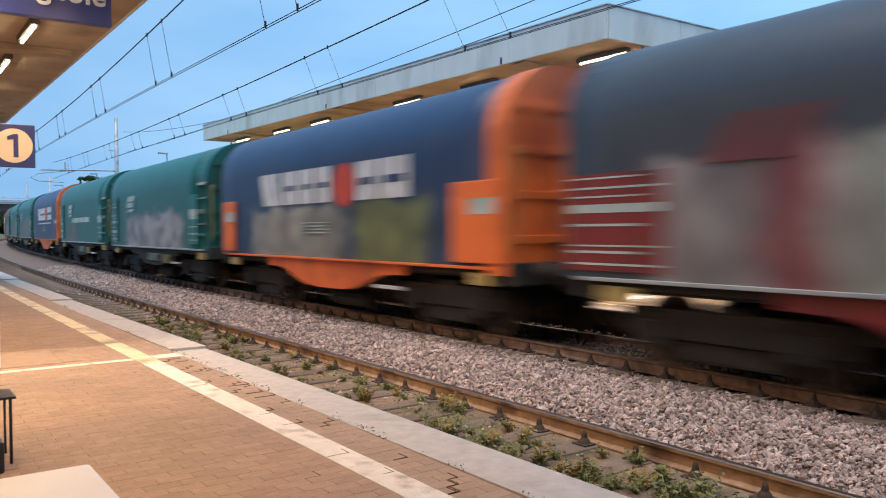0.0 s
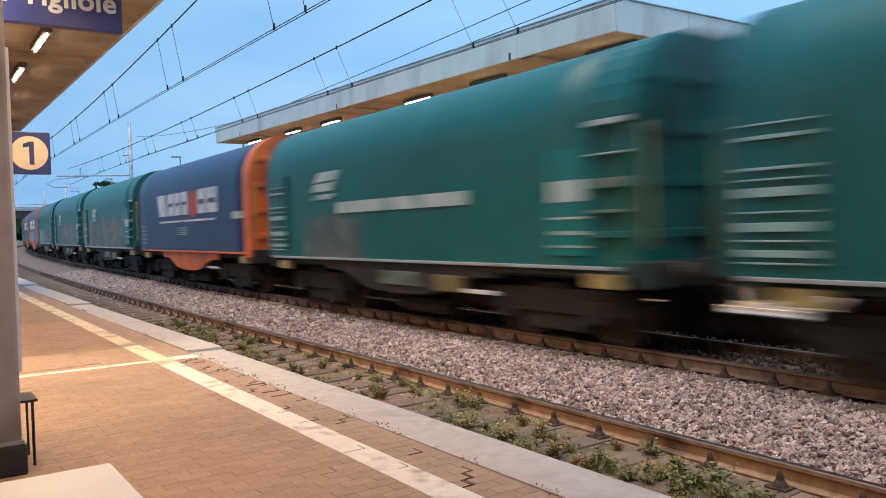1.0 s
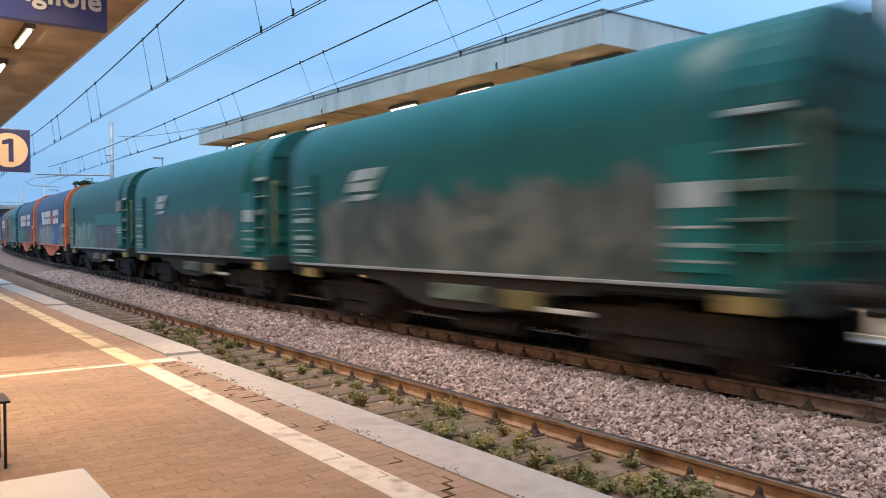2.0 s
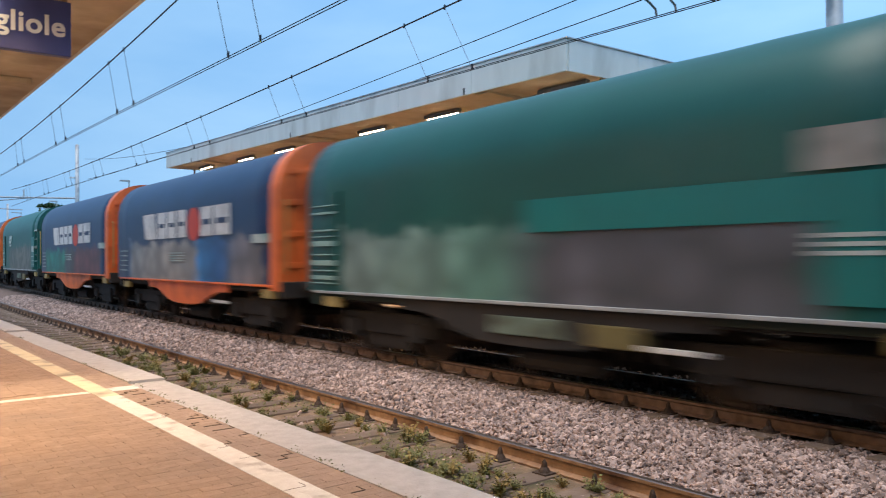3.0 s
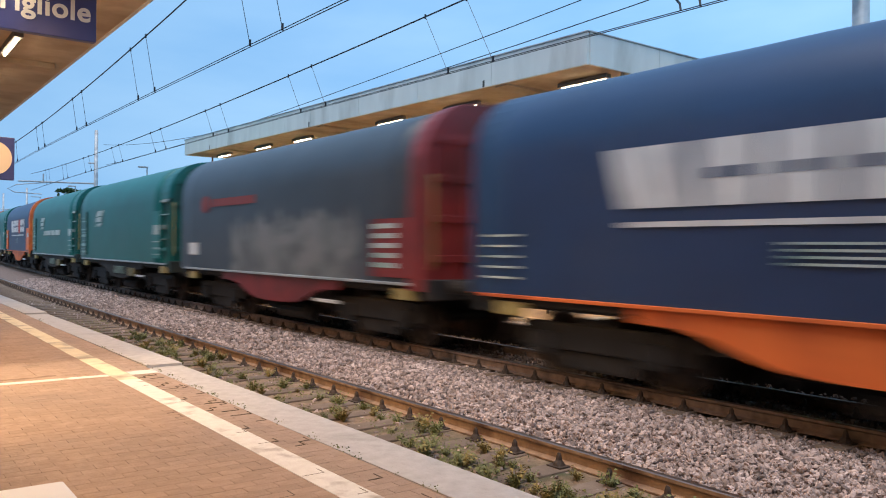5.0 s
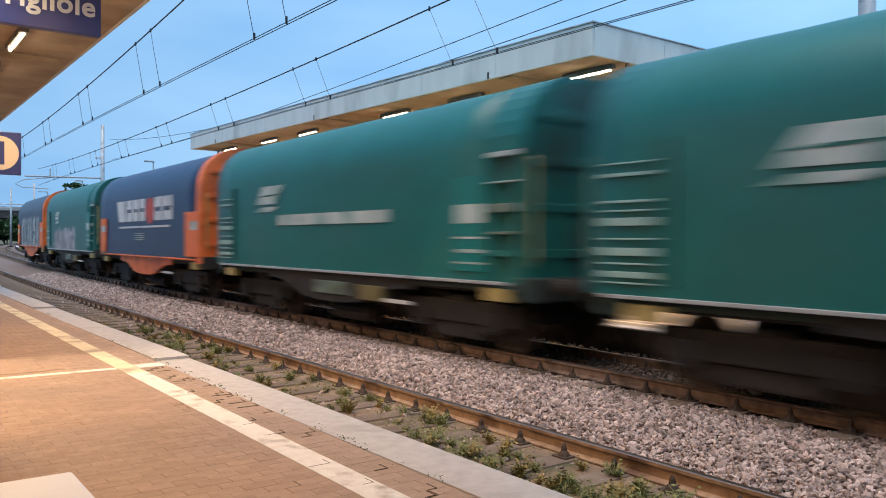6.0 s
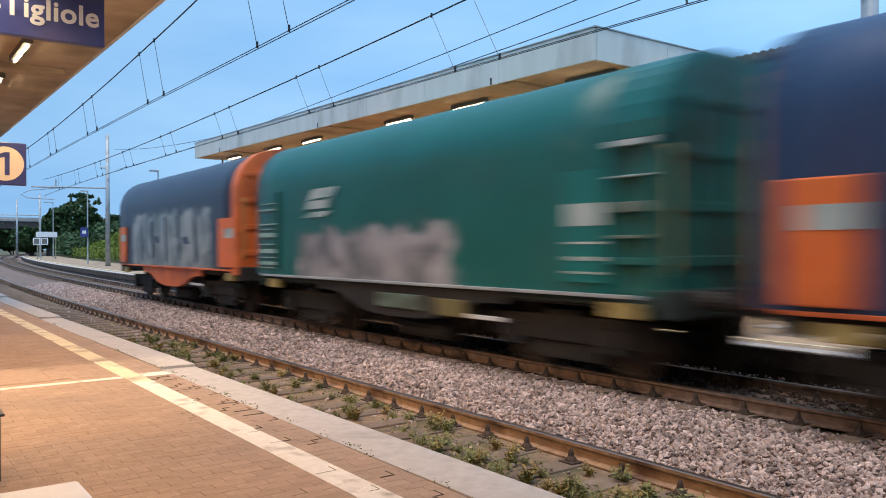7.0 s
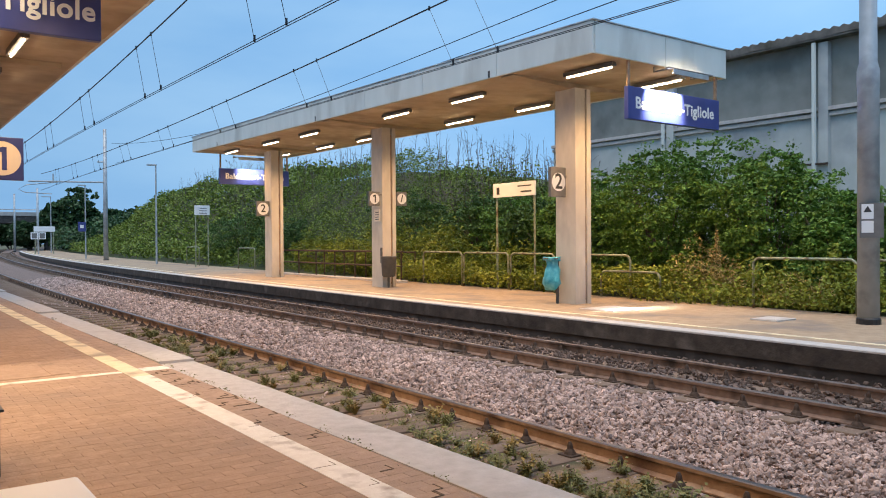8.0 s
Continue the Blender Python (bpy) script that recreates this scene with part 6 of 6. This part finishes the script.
PALE = ((0.16, 0.15, 0.16), (0.30, 0.27, 0.29), (0.42, 0.38, 0.40))
MURK = ((0.06, 0.07, 0.065), (0.10, 0.105, 0.095), (0.16, 0.16, 0.14))
FOAM = [(4.4, (0.20, 0.27, 0.25)), (2.2, (0.17, 0.27, 0.24)), (0.6, (0.11, 0.24, 0.20)), (-0.1, (0.10, 0.16, 0.16)), (-0.5, (0.105, 0.10, 0.125)), (-3.9, (0.09, 0.09, 0.11))]
SAND = [(3.8, (0.22, 0.23, 0.22)), (2.0, (0.33, 0.31, 0.26)), (-0.5, (0.26, 0.25, 0.21)), (-1.0, (0.05, 0.06, 0.08)), (-1.4, (0.20, 0.22, 0.07)), (-3.2, (0.16, 0.18, 0.07)), (-3.7, (0.03, 0.05, 0.09))]
SKY = [(4.6, (0.05, 0.15, 0.33)), (4.0, (0.25, 0.25, 0.25)), (1.6, (0.34, 0.31, 0.28)), (-0.7, (0.29, 0.28, 0.27)), (-1.1, (0.03, 0.19, 0.48)), (-2.3, (0.02, 0.11, 0.32)), (-3.3, (0.18, 0.17, 0.19)), (-4.6, (0.20, 0.18, 0.18))]
WINE = [(4.2, (0.01, 0.20, 0.15)), (2.8, (0.0, 0.19, 0.16)), (1.1, (0.01, 0.20, 0.14)), (0.8, (0.07, 0.08, 0.09)), (-0.4, (0.06, 0.06, 0.06)), (-0.7, (0.15, 0.045, 0.045)), (-4.8, (0.13, 0.04, 0.045))]
MIX = [(4.2, (0.30, 0.26, 0.26)), (3.2, (0.20, 0.19, 0.20)), (2.5, (0.24, 0.06, 0.065)), (1.9, (0.36, 0.37, 0.33)), (0.6, (0.30, 0.34, 0.25)), (-0.3, (0.28, 0.09, 0.09)), (-0.8, (0.46, 0.42, 0.40)), (-4.6, (0.42, 0.38, 0.36))]

SPRAYED_MARKS = [("bright_patch", "bar", -4.5, -0.1, 1.95, 2.36, M_TEAL), ("bright_patch", "bar", -4.52, -3.85, 1.2, 1.95, M_TEAL), ("data_plate", "bar", -4.5, -3.72, 2.40, 2.78, M_DULL)] + [("data_plate", "bar", -4.5, -3.8, 1.64 + 0.08 * k, 1.68 + 0.08 * k, M_MARK_DIM) for k in range(3)]

LETTER_GAPS = [("letter_gap", "stroke", y, y + w, z0, z1, M_MARK_GAP) for y, w, z0, z1 in ((2.75, 0.10, 1.2, 2.5), (1.55, 0.14, 1.3, 2.4), (0.95, 0.30, 1.75, 1.95), (0.2, 0.12, 1.2, 2.5), (-1.0, 0.12, 1.25, 2.5), (-1.75, 0.35, 1.7, 1.9), (-2.4, 0.12, 1.2, 2.45))]

TRAIN = [  # kind, label, sprayed paint, its stretch and height, flaps, marks
    ("grey", "dark grey covered wagon with maroon ends and red-white spray paint", MIX, -4.6, 4.2, 2.5, False, GREY_MARKS_FIRST),
    ("blue", "dark blue covered wagon with orange ends and beige spray paint", SAND, -4.0, 3.6, 2.1, True, blue_marks(False)),
    ("green", "teal covered wagon with a broad patch of grey-pink spray paint", PALE, -3.2, 3.4, 2.1, False, green_marks(False)),
    ("green", "teal covered wagon with a white emblem and band", MURK, 1.2, 3.6, 1.9, False, green_marks()),
    ("blue", "clean dark blue covered wagon with orange ends and white markings", None, 0, 0, 0, False, blue_marks()),
    ("green", "teal covered wagon with grey spray paint on its lower side", MURK, -4.0, 4.2, 2.25, False, green_marks(False)),
    ("green", "teal covered wagon with a dark sprayed lower side", MURK, -3.4, 3.2, 2.2, False, green_marks(False)),
    ("green", "dark green covered wagon with pale and purple spray paint", FOAM, -3.8, 4.3, 2.05, False, SPRAYED_MARKS),
    ("blue", "dark blue covered wagon with blue and beige spray paint", SKY, -4.6, 4.4, 2.05, False, blue_marks(False)),
    ("blue", "dark blue covered wagon with green and wine-red spray paint", WINE, -4.2, 4.6, 1.95, False, blue_marks(False)),
    ("green", "teal covered wagon with a murky grey lower side", MURK, -3.6, 3.0, 2.15, False, green_marks(False)),
    ("blue", "clean dark blue covered wagon with orange ends and white markings", None, 0, 0, 0, False, blue_marks()),
    ("grey", "plain dark grey covered wagon with maroon ends", ((0.10, 0.10, 0.11), (0.15, 0.16, 0.16), (0.20, 0.20, 0.20)), -3.4, 2.2, 2.2, False, GREY_MARKS),
    ("green", "bright teal covered wagon with few markings", None, 0, 0, 0, False, green_marks(False)),
    ("green", "teal covered wagon with a white emblem and band", None, 0, 0, 0, False, green_marks()),
    ("blue", "dark blue covered wagon with orange ends and corner panels", None, 0, 0, 0, True, blue_marks()),
    ("green", "teal covered wagon with pale and dark spray paint", PALE, -1.6, 3.5, 1.95, False, green_marks(False)),
    ("blue", "last dark blue covered wagon with big grey sprayed letters", ((0.15, 0.185, 0.20), (0.25, 0.29, 0.305), (0.35, 0.39, 0.405)), -3.5, 3.9, 2.6, True, LETTER_GAPS),
]
SPEED, START, LENGTH = 26.2, 7.56, 12.04


def build_train():
    out = []
    for i, (kind, label, paint, a, b, z, flaps, marks) in enumerate(TRAIN):
        base = {"green": GREEN, "blue": BLUE, "grey": GREY}[kind]
        if i == 7:
            base = (0.004, 0.082, 0.066)
        if i == 10:
            base = (0.002, 0.098, 0.084)
        if i in (13, 14):
            base = (0.002, 0.13, 0.122)
        if i == len(TRAIN) - 1:
            base = (0.026, 0.043, 0.082)
        hood = hood_material("hood_cloth", base, paint, a, b, z)
        out.append(build_wagon(kind, hood, label, marks, flaps))
    return out


def motions():
    for i, wagon in enumerate(wagons):
        s0 = START + LENGTH * (i - 0.5)
        walk(wagon, [(0.25 * k, line_pose(TRACK_2, s0 - SPEED * 0.25 * k, -0.22)) for k in range(33)])


# ---------------------------------------------------------------- the place
build_ground()
build_platform_2()
build_embankment()
build_hall()
build_distance()
build_canopy_2()
build_signs_2()
build_far_signs()
build_railings()
build_canopy_1()
build_catenary()
wagons = build_train()
build_weeds()
build_track(1, TRACK_1, (RAIL_1, RAIL_1), "rusty little-used track beside the platform", 2.098, 0)
build_track(2, TRACK_2, (-0.19, -0.25), "busy track with rusty rails on crushed stone", 1.7875, 0)
build_ballast()
build_platform_1()
motions()
